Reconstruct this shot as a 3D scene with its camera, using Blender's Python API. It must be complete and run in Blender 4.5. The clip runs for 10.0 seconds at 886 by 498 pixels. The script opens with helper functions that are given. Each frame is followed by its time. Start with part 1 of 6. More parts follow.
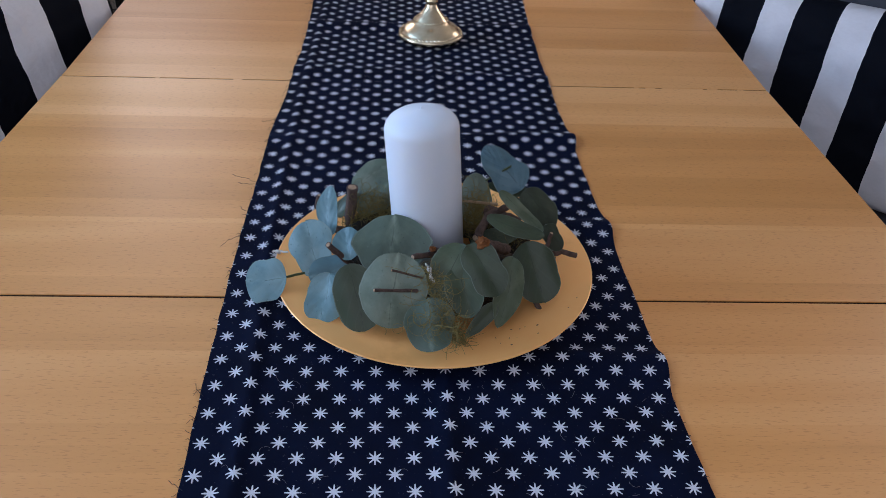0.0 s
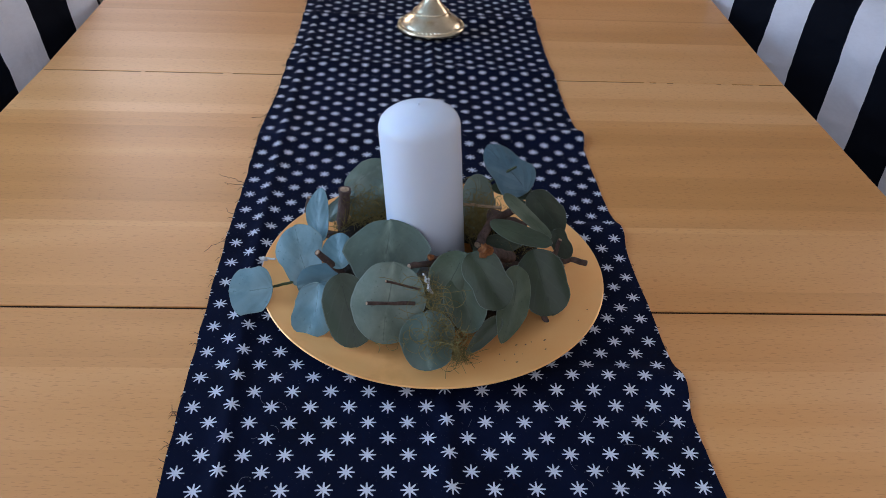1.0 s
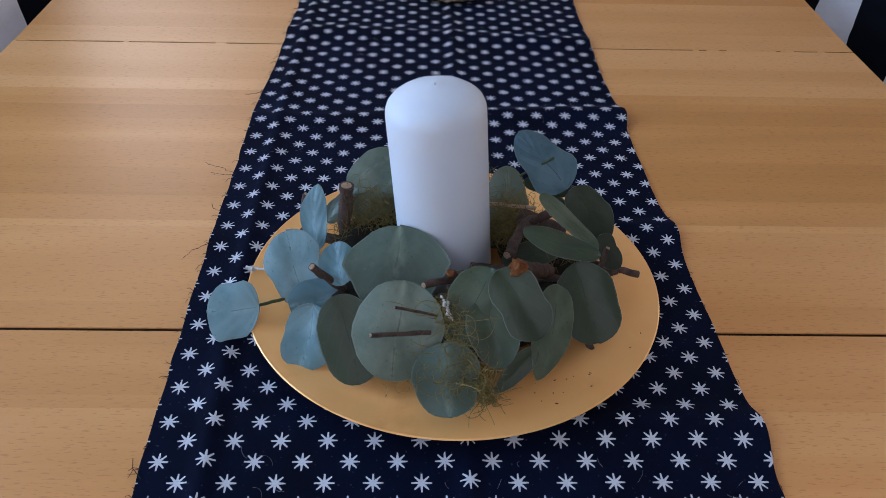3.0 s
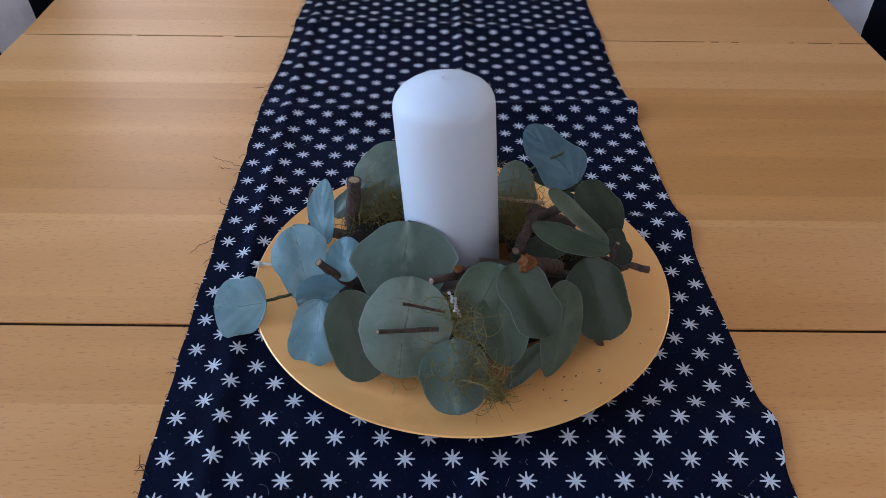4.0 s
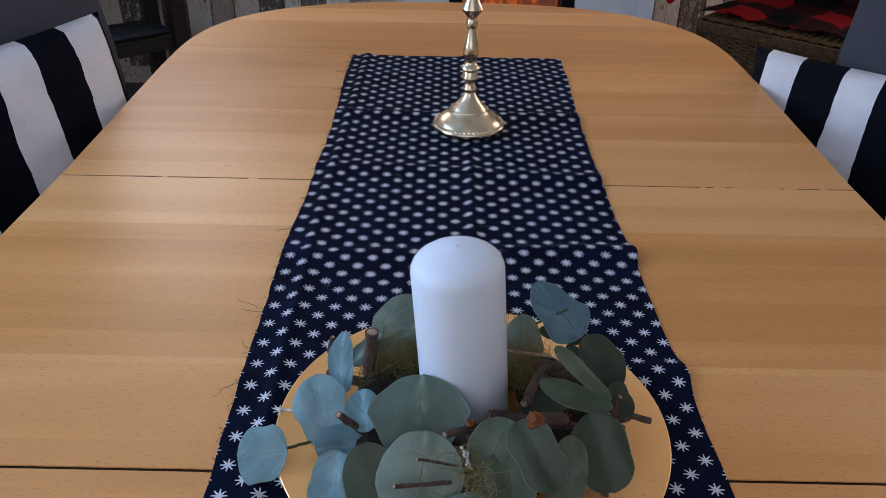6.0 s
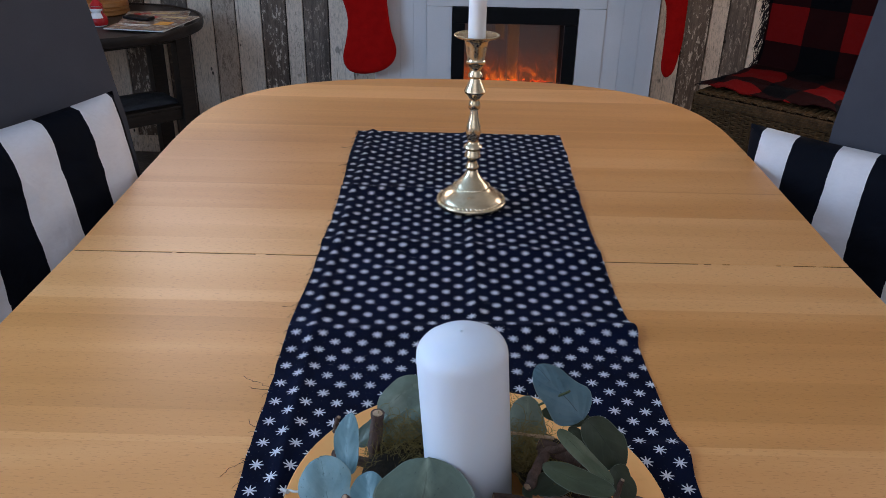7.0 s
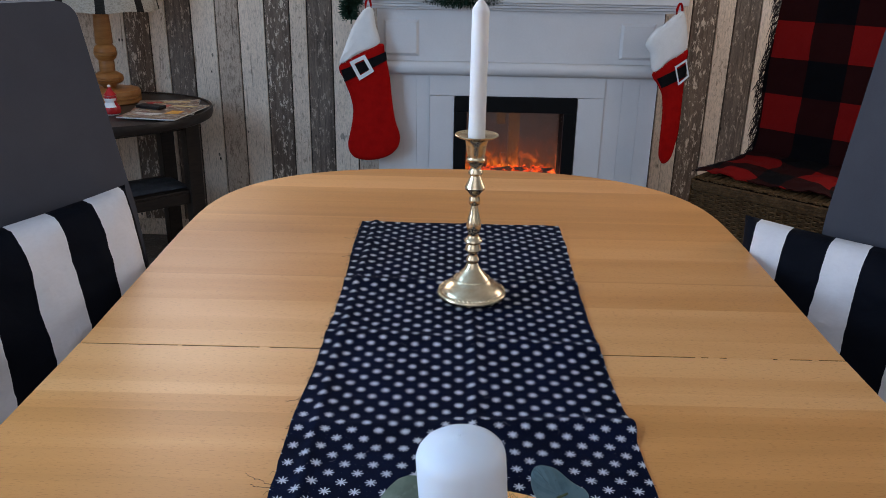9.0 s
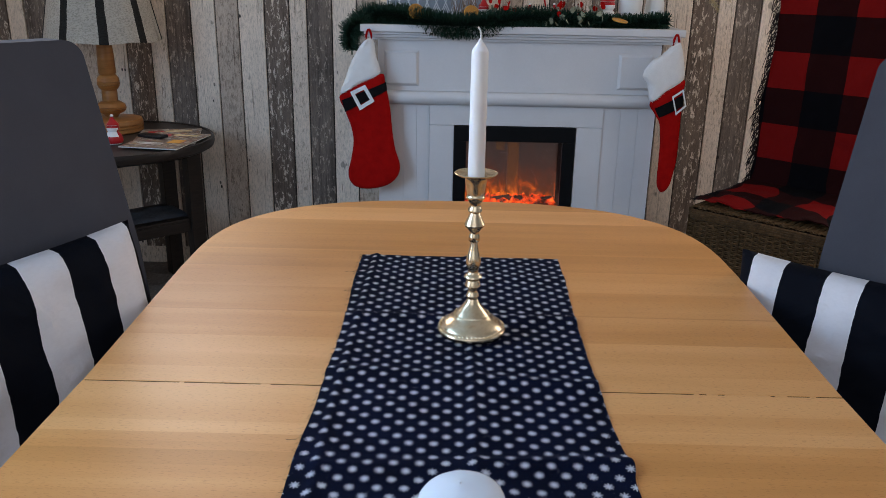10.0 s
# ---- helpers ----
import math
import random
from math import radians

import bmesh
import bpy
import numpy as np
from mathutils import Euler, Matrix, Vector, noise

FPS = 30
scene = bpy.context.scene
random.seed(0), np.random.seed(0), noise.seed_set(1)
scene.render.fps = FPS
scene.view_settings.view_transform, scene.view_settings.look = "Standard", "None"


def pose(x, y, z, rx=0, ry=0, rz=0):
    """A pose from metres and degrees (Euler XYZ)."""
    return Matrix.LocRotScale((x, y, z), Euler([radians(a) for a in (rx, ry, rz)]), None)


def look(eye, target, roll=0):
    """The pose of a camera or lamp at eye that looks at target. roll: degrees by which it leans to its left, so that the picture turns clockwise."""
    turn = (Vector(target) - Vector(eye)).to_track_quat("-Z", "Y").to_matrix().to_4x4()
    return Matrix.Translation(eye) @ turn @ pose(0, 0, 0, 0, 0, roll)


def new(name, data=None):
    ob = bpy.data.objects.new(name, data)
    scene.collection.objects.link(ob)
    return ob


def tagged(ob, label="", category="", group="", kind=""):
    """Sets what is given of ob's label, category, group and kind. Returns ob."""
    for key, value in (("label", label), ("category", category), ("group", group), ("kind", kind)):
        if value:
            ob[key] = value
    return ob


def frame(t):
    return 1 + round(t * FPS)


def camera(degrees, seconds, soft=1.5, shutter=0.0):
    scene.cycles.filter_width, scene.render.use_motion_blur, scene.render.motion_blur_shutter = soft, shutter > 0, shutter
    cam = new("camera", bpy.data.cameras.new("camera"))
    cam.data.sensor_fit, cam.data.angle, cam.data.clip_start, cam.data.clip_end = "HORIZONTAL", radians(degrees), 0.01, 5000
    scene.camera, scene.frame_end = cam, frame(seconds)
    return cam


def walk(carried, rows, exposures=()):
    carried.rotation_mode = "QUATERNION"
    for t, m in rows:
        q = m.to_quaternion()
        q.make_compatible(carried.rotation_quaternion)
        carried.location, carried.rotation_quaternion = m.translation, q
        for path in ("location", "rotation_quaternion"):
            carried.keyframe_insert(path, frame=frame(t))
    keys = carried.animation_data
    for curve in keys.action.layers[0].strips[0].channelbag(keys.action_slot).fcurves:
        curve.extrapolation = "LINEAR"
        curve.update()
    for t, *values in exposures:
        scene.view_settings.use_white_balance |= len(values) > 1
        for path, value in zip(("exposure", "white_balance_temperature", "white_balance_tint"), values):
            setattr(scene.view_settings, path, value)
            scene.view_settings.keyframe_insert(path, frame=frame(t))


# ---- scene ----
cam = camera(58.0, 10.0, 0.65)
PATH = [
    (0, (-0.017, -0.727, 1.186), (0.074, 0.912, 0.043), 2.5),
    (0.5, (-0.016, -0.713, 1.179), (0.07, 0.925, 0.036), 2.5),
    (1, (-0.013, -0.679, 1.164), (0.074, 0.954, 0.012), 2.5),
    (1.5, (-0.011, -0.639, 1.152), (0.078, 0.991, -0.005), 2.5),
    (2, (-0.011, -0.605, 1.14), (0.058, 1.011, -0.037), 2.1),
    (2.5, (-0.011, -0.582, 1.126), (0.043, 1.015, -0.076), 1.8),
    (4, (-0.009, -0.566, 1.122), (0.006, 1.005, -0.115), 0.9),
    (4.5, (-0.011, -0.569, 1.131), (-0.002, 1.014, -0.09), 0.9),
    (5, (-0.012, -0.57, 1.145), (-0.006, 1.059, -0.015), 0.9),
    (5.5, (-0.014, -0.575, 1.157), (-0.012, 1.104, 0.07), 1.0),
    (6, (-0.015, -0.579, 1.17), (-0.017, 1.143, 0.153), 1.1),
    (7.5, (-0.019, -0.591, 1.199), (-0.028, 1.235, 0.384), 1.2),
    (8, (-0.019, -0.594, 1.207), (-0.031, 1.253, 0.441), 1.2),
    (8.5, (-0.017, -0.599, 1.216), (-0.033, 1.264, 0.488), 1.2),
    (9, (-0.016, -0.6, 1.218), (-0.035, 1.274, 0.52), 1.1),
    (9.5, (-0.019, -0.6, 1.226), (-0.033, 1.28, 0.543), 1.3),
    (10, (-0.017, -0.605, 1.239), (-0.036, 1.289, 0.596), 1.1),
]
walk(cam, [(t, look(eye, target, roll)) for t, eye, target, roll in PATH], [(0, -0.01, 6210, 21), (5.5, -0.07, 6270, 21), (7.5, -0.01, 6320, 18), (10, 0.09, 6500, 16)])

# ---------------- world and light ----------------
world = bpy.data.worlds.new("world")
scene.world = world
world.use_nodes = True
wn = world.node_tree.nodes
sky = wn.new("ShaderNodeTexSky")
sky.sky_type, sky.sun_disc = "NISHITA", False
sky.sun_elevation, sky.sun_rotation = radians(18), radians(250)
world.node_tree.links.new(sky.outputs[0], wn["Background"].inputs[0])
wn["Background"].inputs[1].default_value = 0.12


def window_light(name, place, target, w, h, power, colour):
    data = bpy.data.lights.new(name, "AREA")
    data.shape, data.size, data.size_y, data.energy, data.color = "RECTANGLE", w, h, power, colour
    ob = new(name, data)
    ob.matrix_world = look(place, target)
    return ob


window_light("window_daylight", (-2.02, 0.14, 1.5), (0, 0.05, 0.9), 1.6, 1.25, 48, (0.37, 0.66, 1.0))
window_light("high_window_daylight", (-1.38, 2.70, 2.10), (-0.3, 0.30, 0.8), 1.10, 0.50, 14.0, (1.0, 0.95, 0.88))
# Front fill lamp behind the camera, in an unseen, assumed door
window_light("unseen_door_daylight", (-0.20, -1.38, 1.6), (0.0, 0.3, 0.8), 1.3, 1.2, 5.8, (0.96, 0.97, 1.0))
# Added fill lamp for the dim right side; no window is seen there
window_light("right_fill_daylight", (2.52, 1.74, 1.55), (0.0, 0.75, 0.8), 1.1, 1.15, 23, (1.0, 0.91, 0.80))

# ---------------- materials ----------------


def material(name):
    m = bpy.data.materials.new(name)
    m.use_nodes = True
    return m, m.node_tree.nodes, m.node_tree.links, m.node_tree.nodes["Principled BSDF"]


def ramp(nodes, stops, interpolation="LINEAR"):
    r = nodes.new("ShaderNodeValToRGB")
    r.color_ramp.interpolation = interpolation
    e = r.color_ramp.elements
    while len(e) < len(stops):
        e.new(0.5)
    for el, (p, c) in zip(e, stops):
        el.position, el.color = p, (*c, 1) if len(c) == 3 else c
    return r


def coords(nodes, links, scale=(1, 1, 1), source="Object", rotation=(0, 0, 0)):
    tc, mp = nodes.new("ShaderNodeTexCoord"), nodes.new("ShaderNodeMapping")
    mp.inputs["Scale"].default_value = scale
    mp.inputs["Rotation"].default_value = rotation
    links.new(tc.outputs[source], mp.inputs["Vector"])
    return mp.outputs["Vector"]


def noise_tex(nodes, links, vec, scale, detail=4, rough=0.55, distortion=0.0):
    n = nodes.new("ShaderNodeTexNoise")
    n.inputs["Scale"].default_value, n.inputs["Detail"].default_value = scale, detail
    n.inputs["Roughness"].default_value, n.inputs["Distortion"].default_value = rough, distortion
    links.new(vec, n.inputs["Vector"])
    return n.outputs["Fac"]


def mixed(nodes, links, fac, a, b, blend="MIX"):
    m = nodes.new("ShaderNodeMix")
    m.data_type, m.blend_type = "RGBA", blend
    for sock, v in ((m.inputs["Factor"], fac), (m.inputs["A"], a), (m.inputs["B"], b)):
        if isinstance(v, (int, float)):
            sock.default_value = v
        elif isinstance(v, tuple):
            sock.default_value = (*v, 1)
        else:
            links.new(v, sock)
    return m.outputs["Result"]


def maths(nodes, links, op, a, b=None, c=None):
    m = nodes.new("ShaderNodeMath")
    m.operation = op
    for i, v in enumerate((a, b, c)):
        if v is None:
            continue
        if isinstance(v, (int, float)):
            m.inputs[i].default_value = v
        else:
            links.new(v, m.inputs[i])
    return m.outputs[0]


def bumped(nodes, links, bsdf, height, strength, distance):
    b = nodes.new("ShaderNodeBump")
    b.inputs["Strength"].default_value, b.inputs["Distance"].default_value = strength, distance
    links.new(height, b.inputs["Height"])
    links.new(b.outputs[0], bsdf.inputs["Normal"])


def mottled(name, c1, c2, scale=30, rough=0.6, metal=0.0, stretch=(1, 1, 1), bump=0.15, dist=0.001, fine=6.0, spec=0.28, vary=0.0):
    """A surface of two tones at two scales, with fine relief."""
    m, n, l, b = material(name)
    v = coords(n, l, stretch)
    big, small = noise_tex(n, l, v, scale), noise_tex(n, l, v, scale * fine)
    f = maths(n, l, "ADD", maths(n, l, "MULTIPLY", big, 0.65), maths(n, l, "MULTIPLY", small, 0.35))
    r = ramp(n, [(0.3, c1), (0.7, c2)])
    l.new(f, r.inputs[0])
    out = r.outputs[0]
    if vary:
        info = n.new("ShaderNodeObjectInfo")
        h = n.new("ShaderNodeHueSaturation")
        l.new(maths(n, l, "ADD", maths(n, l, "MULTIPLY", info.outputs["Random"], vary), 1 - vary / 2), h.inputs["Value"])
        l.new(out, h.inputs["Color"])
        out = h.outputs[0]
    l.new(out, b.inputs["Base Color"])
    b.inputs["Roughness"].default_value, b.inputs["Metallic"].default_value = rough, metal
    b.inputs["Specular IOR Level"].default_value = spec
    if bump:
        bumped(n, l, b, small, bump, dist)
    return m


def beech():
    """Oiled beech: staves glued side by side along y, grain along x."""
    m, n, l, b = material("oiled_beech")
    tc = n.new("ShaderNodeTexCoord")
    sep = n.new("ShaderNodeSeparateXYZ")
    l.new(tc.outputs["Object"], sep.inputs[0])
    stave = n.new("ShaderNodeTexWhiteNoise")
    stave.noise_dimensions = "1D"
    row = maths(n, l, "FLOOR", maths(n, l, "MULTIPLY", maths(n, l, "ADD", sep.outputs[1], 5.0), 1 / 0.097))
    l.new(row, stave.inputs["W"])
    comb = n.new("ShaderNodeCombineXYZ")
    l.new(maths(n, l, "ADD", sep.outputs[0], maths(n, l, "MULTIPLY", stave.outputs["Value"], 7.0)), comb.inputs[0])
    l.new(sep.outputs[1], comb.inputs[1])
    l.new(sep.outputs[2], comb.inputs[2])

    def stretched(sx, sy):
        mp = n.new("ShaderNodeMapping")
        mp.inputs["Scale"].default_value = (sx, sy, sy)
        l.new(comb.outputs[0], mp.inputs["Vector"])
        return mp.outputs[0]
    broad = noise_tex(n, l, stretched(1.2, 11), 1.6, 2, 0.45, 0.4)
    grain = noise_tex(n, l, stretched(5, 130), 1.5, 5, 0.6, 0.2)
    fleck = noise_tex(n, l, stretched(150, 800), 1.0, 2, 0.5)
    r = ramp(n, [(0.25, (0.53, 0.220, 0.047)), (0.5, (0.68, 0.300, 0.084)), (0.75, (0.80, 0.404, 0.148))])
    thin = n.new("ShaderNodeTexWhiteNoise")
    thin.noise_dimensions = "1D"
    l.new(maths(n, l, "FLOOR", maths(n, l, "MULTIPLY", maths(n, l, "ADD", sep.outputs[1], 5.0), 1 / 0.0437)), thin.inputs["W"])
    tone = maths(n, l, "ADD", maths(n, l, "MULTIPLY", stave.outputs["Value"], 0.27), maths(n, l, "ADD", maths(n, l, "MULTIPLY", thin.outputs["Value"], 0.11), 0.045))
    # Window glare put into the colour: lighter band near y 0.35, darker beyond 0.64
    pale = maths(n, l, "LESS_THAN", maths(n, l, "ABSOLUTE", maths(n, l, "SUBTRACT", sep.outputs[1], 0.350)), 0.175)
    deep = maths(n, l, "GREATER_THAN", sep.outputs[1], 0.64)
    tone = maths(n, l, "ADD", tone, maths(n, l, "SUBTRACT", maths(n, l, "MULTIPLY", pale, 0.19), maths(n, l, "MULTIPLY", deep, 0.03)))
    mixv = maths(n, l, "ADD", maths(n, l, "MULTIPLY", broad, 0.46), tone)
    mixv = maths(n, l, "ADD", mixv, maths(n, l, "MULTIPLY", maths(n, l, "SUBTRACT", grain, 0.25), 0.11))
    l.new(mixv, r.inputs[0])
    fl = ramp(n, [(0.33, (0.62, 0.46, 0.34)), (0.41, (1, 1, 1))])
    l.new(fleck, fl.inputs[0])
    dots = n.new("ShaderNodeTexVoronoi")
    dots.inputs["Scale"].default_value = 9.0
    l.new(tc.outputs["Object"], dots.inputs["Vector"])
    dent = ramp(n, [(0.006, (0.38, 0.25, 0.18)), (0.012, (1, 1, 1))])
    l.new(dots.outputs["Distance"], dent.inputs[0])
    worn = mixed(n, l, 0.50, r.outputs[0], fl.outputs[0], "MULTIPLY")
    l.new(mixed(n, l, 0.8, worn, dent.outputs[0], "MULTIPLY"), b.inputs["Base Color"])
    rr = ramp(n, [(0.3, (0.38,) * 3), (0.7, (0.43,) * 3)])
    l.new(grain, rr.inputs[0])
    l.new(rr.outputs[0], b.inputs["Roughness"])
    b.inputs["Specular IOR Level"].default_value = 0.60
    bumped(n, l, b, grain, 0.006, 0.0003)
    return m


def star_cloth():
    """Navy cotton, printed with staggered rows of eight-pointed white stars."""
    m, n, l, b = material("star_print_cotton")
    tc = n.new("ShaderNodeTexCoord")
    sep = n.new("ShaderNodeSeparateXYZ")
    l.new(tc.outputs["UV"], sep.inputs[0])
    px, py = 0.0277, 0.0280
    u = maths(n, l, "DIVIDE", maths(n, l, "ADD", sep.outputs[0], 0.1415 + 40 * px), px)
    v = maths(n, l, "DIVIDE", maths(n, l, "ADD", sep.outputs[1], 60 * py - 0.1055), py)

    def star(du, dv):
        a = maths(n, l, "SUBTRACT", maths(n, l, "FRACT", maths(n, l, "ADD", u, du)), 0.5)
        c = maths(n, l, "SUBTRACT", maths(n, l, "FRACT", maths(n, l, "ADD", v, dv)), 0.5)
        rad = maths(n, l, "SQRT", maths(n, l, "ADD", maths(n, l, "MULTIPLY", a, a), maths(n, l, "MULTIPLY", c, c)))
        ang = maths(n, l, "DIVIDE", maths(n, l, "ARCTAN2", c, a), math.pi / 4)
        turn = maths(n, l, "MULTIPLY", maths(n, l, "SUBTRACT", maths(n, l, "FRACT", maths(n, l, "ADD", ang, 8.5)), 0.5), math.pi / 4)
        across = maths(n, l, "MULTIPLY", rad, maths(n, l, "ABSOLUTE", maths(n, l, "SINE", turn)))
        rough = maths(n, l, "MULTIPLY", maths(n, l, "SUBTRACT", edge_noise, 0.5), 0.014)
        thick = maths(n, l, "SUBTRACT", 0.0335, maths(n, l, "MULTIPLY", rad, 0.085))
        arm = maths(n, l, "LESS_THAN", maths(n, l, "ADD", across, rough), thick)
        return maths(n, l, "MULTIPLY", arm, maths(n, l, "LESS_THAN", maths(n, l, "ADD", rad, rough), 0.212))
    edge_noise = noise_tex(n, l, coords(n, l, (1, 1, 1), "UV"), 750, 3)
    hit = maths(n, l, "MAXIMUM", star(0.5, 0.5), star(0.0, 0.0))
    vec = coords(n, l, (1, 1, 1), "UV")
    worn = noise_tex(n, l, vec, 900, 2)
    weave = n.new("ShaderNodeTexWave")
    weave.inputs["Scale"].default_value = 420
    l.new(vec, weave.inputs["Vector"])
    weave2 = n.new("ShaderNodeTexWave")
    weave2.bands_direction = "Y"
    weave2.inputs["Scale"].default_value = 420
    l.new(vec, weave2.inputs["Vector"])
    thread = maths(n, l, "MULTIPLY", weave.outputs["Fac"], weave2.outputs["Fac"])
    wr = ramp(n, [(0.32, (0.0,) * 3), (0.5, (1.0,) * 3)])
    l.new(worn, wr.inputs[0])
    lint = ramp(n, [(0.70, (0.0,) * 3), (0.76, (1.0,) * 3)])
    l.new(noise_tex(n, l, vec, 380, 1), lint.inputs[0])
    hit = maths(n, l, "MAXIMUM", hit, maths(n, l, "MULTIPLY", lint.outputs[0], 0.05))
    ink = maths(n, l, "MULTIPLY", hit, maths(n, l, "ADD", maths(n, l, "MULTIPLY", wr.outputs[0], 0.16), 0.76))
    navy = ramp(n, [(0.3, (0.0010, 0.0022, 0.0088)), (0.7, (0.0025, 0.0054, 0.0210))])
    l.new(noise_tex(n, l, vec, 14), navy.inputs[0])
    l.new(mixed(n, l, ink, navy.outputs[0], (0.62, 0.64, 0.69)), b.inputs["Base Color"])
    b.inputs["Roughness"].default_value = 0.85
    b.inputs["Specular IOR Level"].default_value = 0.06
    b.inputs["Sheen Weight"].default_value = 0.016
    b.inputs["Sheen Roughness"].default_value = 0.4
    b.inputs["Sheen Tint"].default_value = (0.16, 0.30, 0.85, 1)
    bumped(n, l, b, thread, 0.04, 0.0002)
    return m


def gold_leaf():
    m, n, l, b = material("gold_leaf_lacquer")
    v = coords(n, l)
    big, small = noise_tex(n, l, v, 18, 5), noise_tex(n, l, v, 160, 4)
    r = ramp(n, [(0.24, (0.78, 0.340, 0.090)), (0.40, (0.99, 0.482, 0.155)), (0.7, (1.0, 0.535, 0.185))])
    l.new(big, r.inputs[0])
    l.new(r.outputs[0], b.inputs["Base Color"])
    b.inputs["Metallic"].default_value = 0.22
    rr = ramp(n, [(0.3, (0.40,) * 3), (0.7, (0.28,) * 3)])
    l.new(big, rr.inputs[0])
    l.new(rr.outputs[0], b.inputs["Roughness"])
    bumped(n, l, b, small, 0.12, 0.0006)
    return m


def wax(name, colour):
    m, n, l, b = material(name)
    v = coords(n, l)
    r = ramp(n, [(0.3, tuple(c * 0.97 for c in colour)), (0.7, colour)])
    l.new(noise_tex(n, l, v, 40, 3), r.inputs[0])
    l.new(r.outputs[0], b.inputs["Base Color"])
    b.inputs["Roughness"].default_value = 0.42
    b.inputs["Specular IOR Level"].default_value = 0.22
    b.inputs["Subsurface Weight"].default_value = 0.35
    b.inputs["Subsurface Radius"].default_value = (0.012, 0.010, 0.008)
    b.inputs["Subsurface Scale"].default_value = 1.0
    bumped(n, l, b, noise_tex(n, l, v, 120, 3), 0.05, 0.0005)
    return m


def leaf_material(name, c1, c2, c3, wrinkle=0.12, bright_rib=False):
    m, n, l, b = material(name)
    tc = n.new("ShaderNodeTexCoord")
    sep = n.new("ShaderNodeSeparateXYZ")
    l.new(tc.outputs["UV"], sep.inputs[0])
    off = maths(n, l, "ABSOLUTE", maths(n, l, "SUBTRACT", sep.outputs[0], 0.5))
    rib = maths(n, l, "LESS_THAN", off, 0.012)
    rim = maths(n, l, "GREATER_THAN", off, 0.480)
    veins = maths(n, l, "FRACT", maths(n, l, "MULTIPLY", maths(n, l, "SUBTRACT", sep.outputs[1], maths(n, l, "MULTIPLY", off, 0.8)), 5.0))
    vr = ramp(n, [(0.0, (1.0,) * 3), (0.10, (0.0,) * 3), (0.9, (0.0,) * 3), (1.0, (1.0,) * 3)])
    l.new(veins, vr.inputs[0])
    vec = coords(n, l)
    mott = noise_tex(n, l, vec, 55, 5, 0.6)
    info = n.new("ShaderNodeObjectInfo")
    r = ramp(n, [(0.25, c1), (0.55, c2), (0.8, c3)])
    l.new(maths(n, l, "ADD", maths(n, l, "ADD", maths(n, l, "MULTIPLY", mott, 0.7), maths(n, l, "MULTIPLY", noise_tex(n, l, vec, 20, 2), 0.45)), maths(n, l, "SUBTRACT", maths(n, l, "MULTIPLY", info.outputs["Random"], 0.62), 0.39)), r.inputs[0])
    lined = mixed(n, l, maths(n, l, "MULTIPLY", maths(n, l, "MAXIMUM", vr.outputs[0], rib), 0.035), r.outputs[0], (0.20, 0.26, 0.22))
    dust = ramp(n, [(0.64, (0.0,) * 3), (0.74, (1.0,) * 3)])
    l.new(noise_tex(n, l, vec, 95, 6, 0.7, 0.8), dust.inputs[0])
    crease = maths(n, l, "MULTIPLY", maths(n, l, "LESS_THAN", off, 0.009), maths(n, l, "GREATER_THAN", noise_tex(n, l, vec, 60, 2), 0.47))
    lined = mixed(n, l, maths(n, l, "MULTIPLY", crease, 0.55), lined, tuple(0.35 * c for c in c1))
    if bright_rib:
        streak = ramp(n, [(0.42, (0.0,) * 3), (0.66, (1.0,) * 3)])
        l.new(noise_tex(n, l, vec, 34, 4, 0.65, 0.8), streak.inputs[0])
        near_rib = ramp(n, [(0.0, (0.50,) * 3), (0.11, (0.0,) * 3)])
        l.new(off, near_rib.inputs[0])
        lined = mixed(n, l, maths(n, l, "MULTIPLY", streak.outputs[0], near_rib.outputs[0]), lined, tuple(min(0.6, 1.9 * c) for c in c3))
    fleck = ramp(n, [(0.27, (1.0,) * 3), (0.33, (0.0,) * 3)])
    l.new(noise_tex(n, l, vec, 420, 2), fleck.inputs[0])
    lined = mixed(n, l, maths(n, l, "MULTIPLY", fleck.outputs[0], 0.5), lined, tuple(0.45 * c for c in c1))
    dusty = mixed(n, l, maths(n, l, "MULTIPLY", dust.outputs[0], 0.34), lined, (0.20, 0.25, 0.22))
    l.new(mixed(n, l, maths(n, l, "MULTIPLY", rim, 0.34), dusty, (0.20, 0.25, 0.21)), b.inputs["Base Color"])
    b.inputs["Roughness"].default_value = 0.46
    b.inputs["Specular IOR Level"].default_value = 0.34
    b.inputs["Sheen Weight"].default_value = 0.03
    b.inputs["Sheen Roughness"].default_value = 0.5
    pleat = maths(n, l, "ABSOLUTE", maths(n, l, "SUBTRACT", veins, 0.5))
    hgt = maths(n, l, "ADD", maths(n, l, "MULTIPLY", pleat, wrinkle), mott)
    bumped(n, l, b, hgt, 0.45, 0.0010 + 0.0012 * wrinkle)
    return m


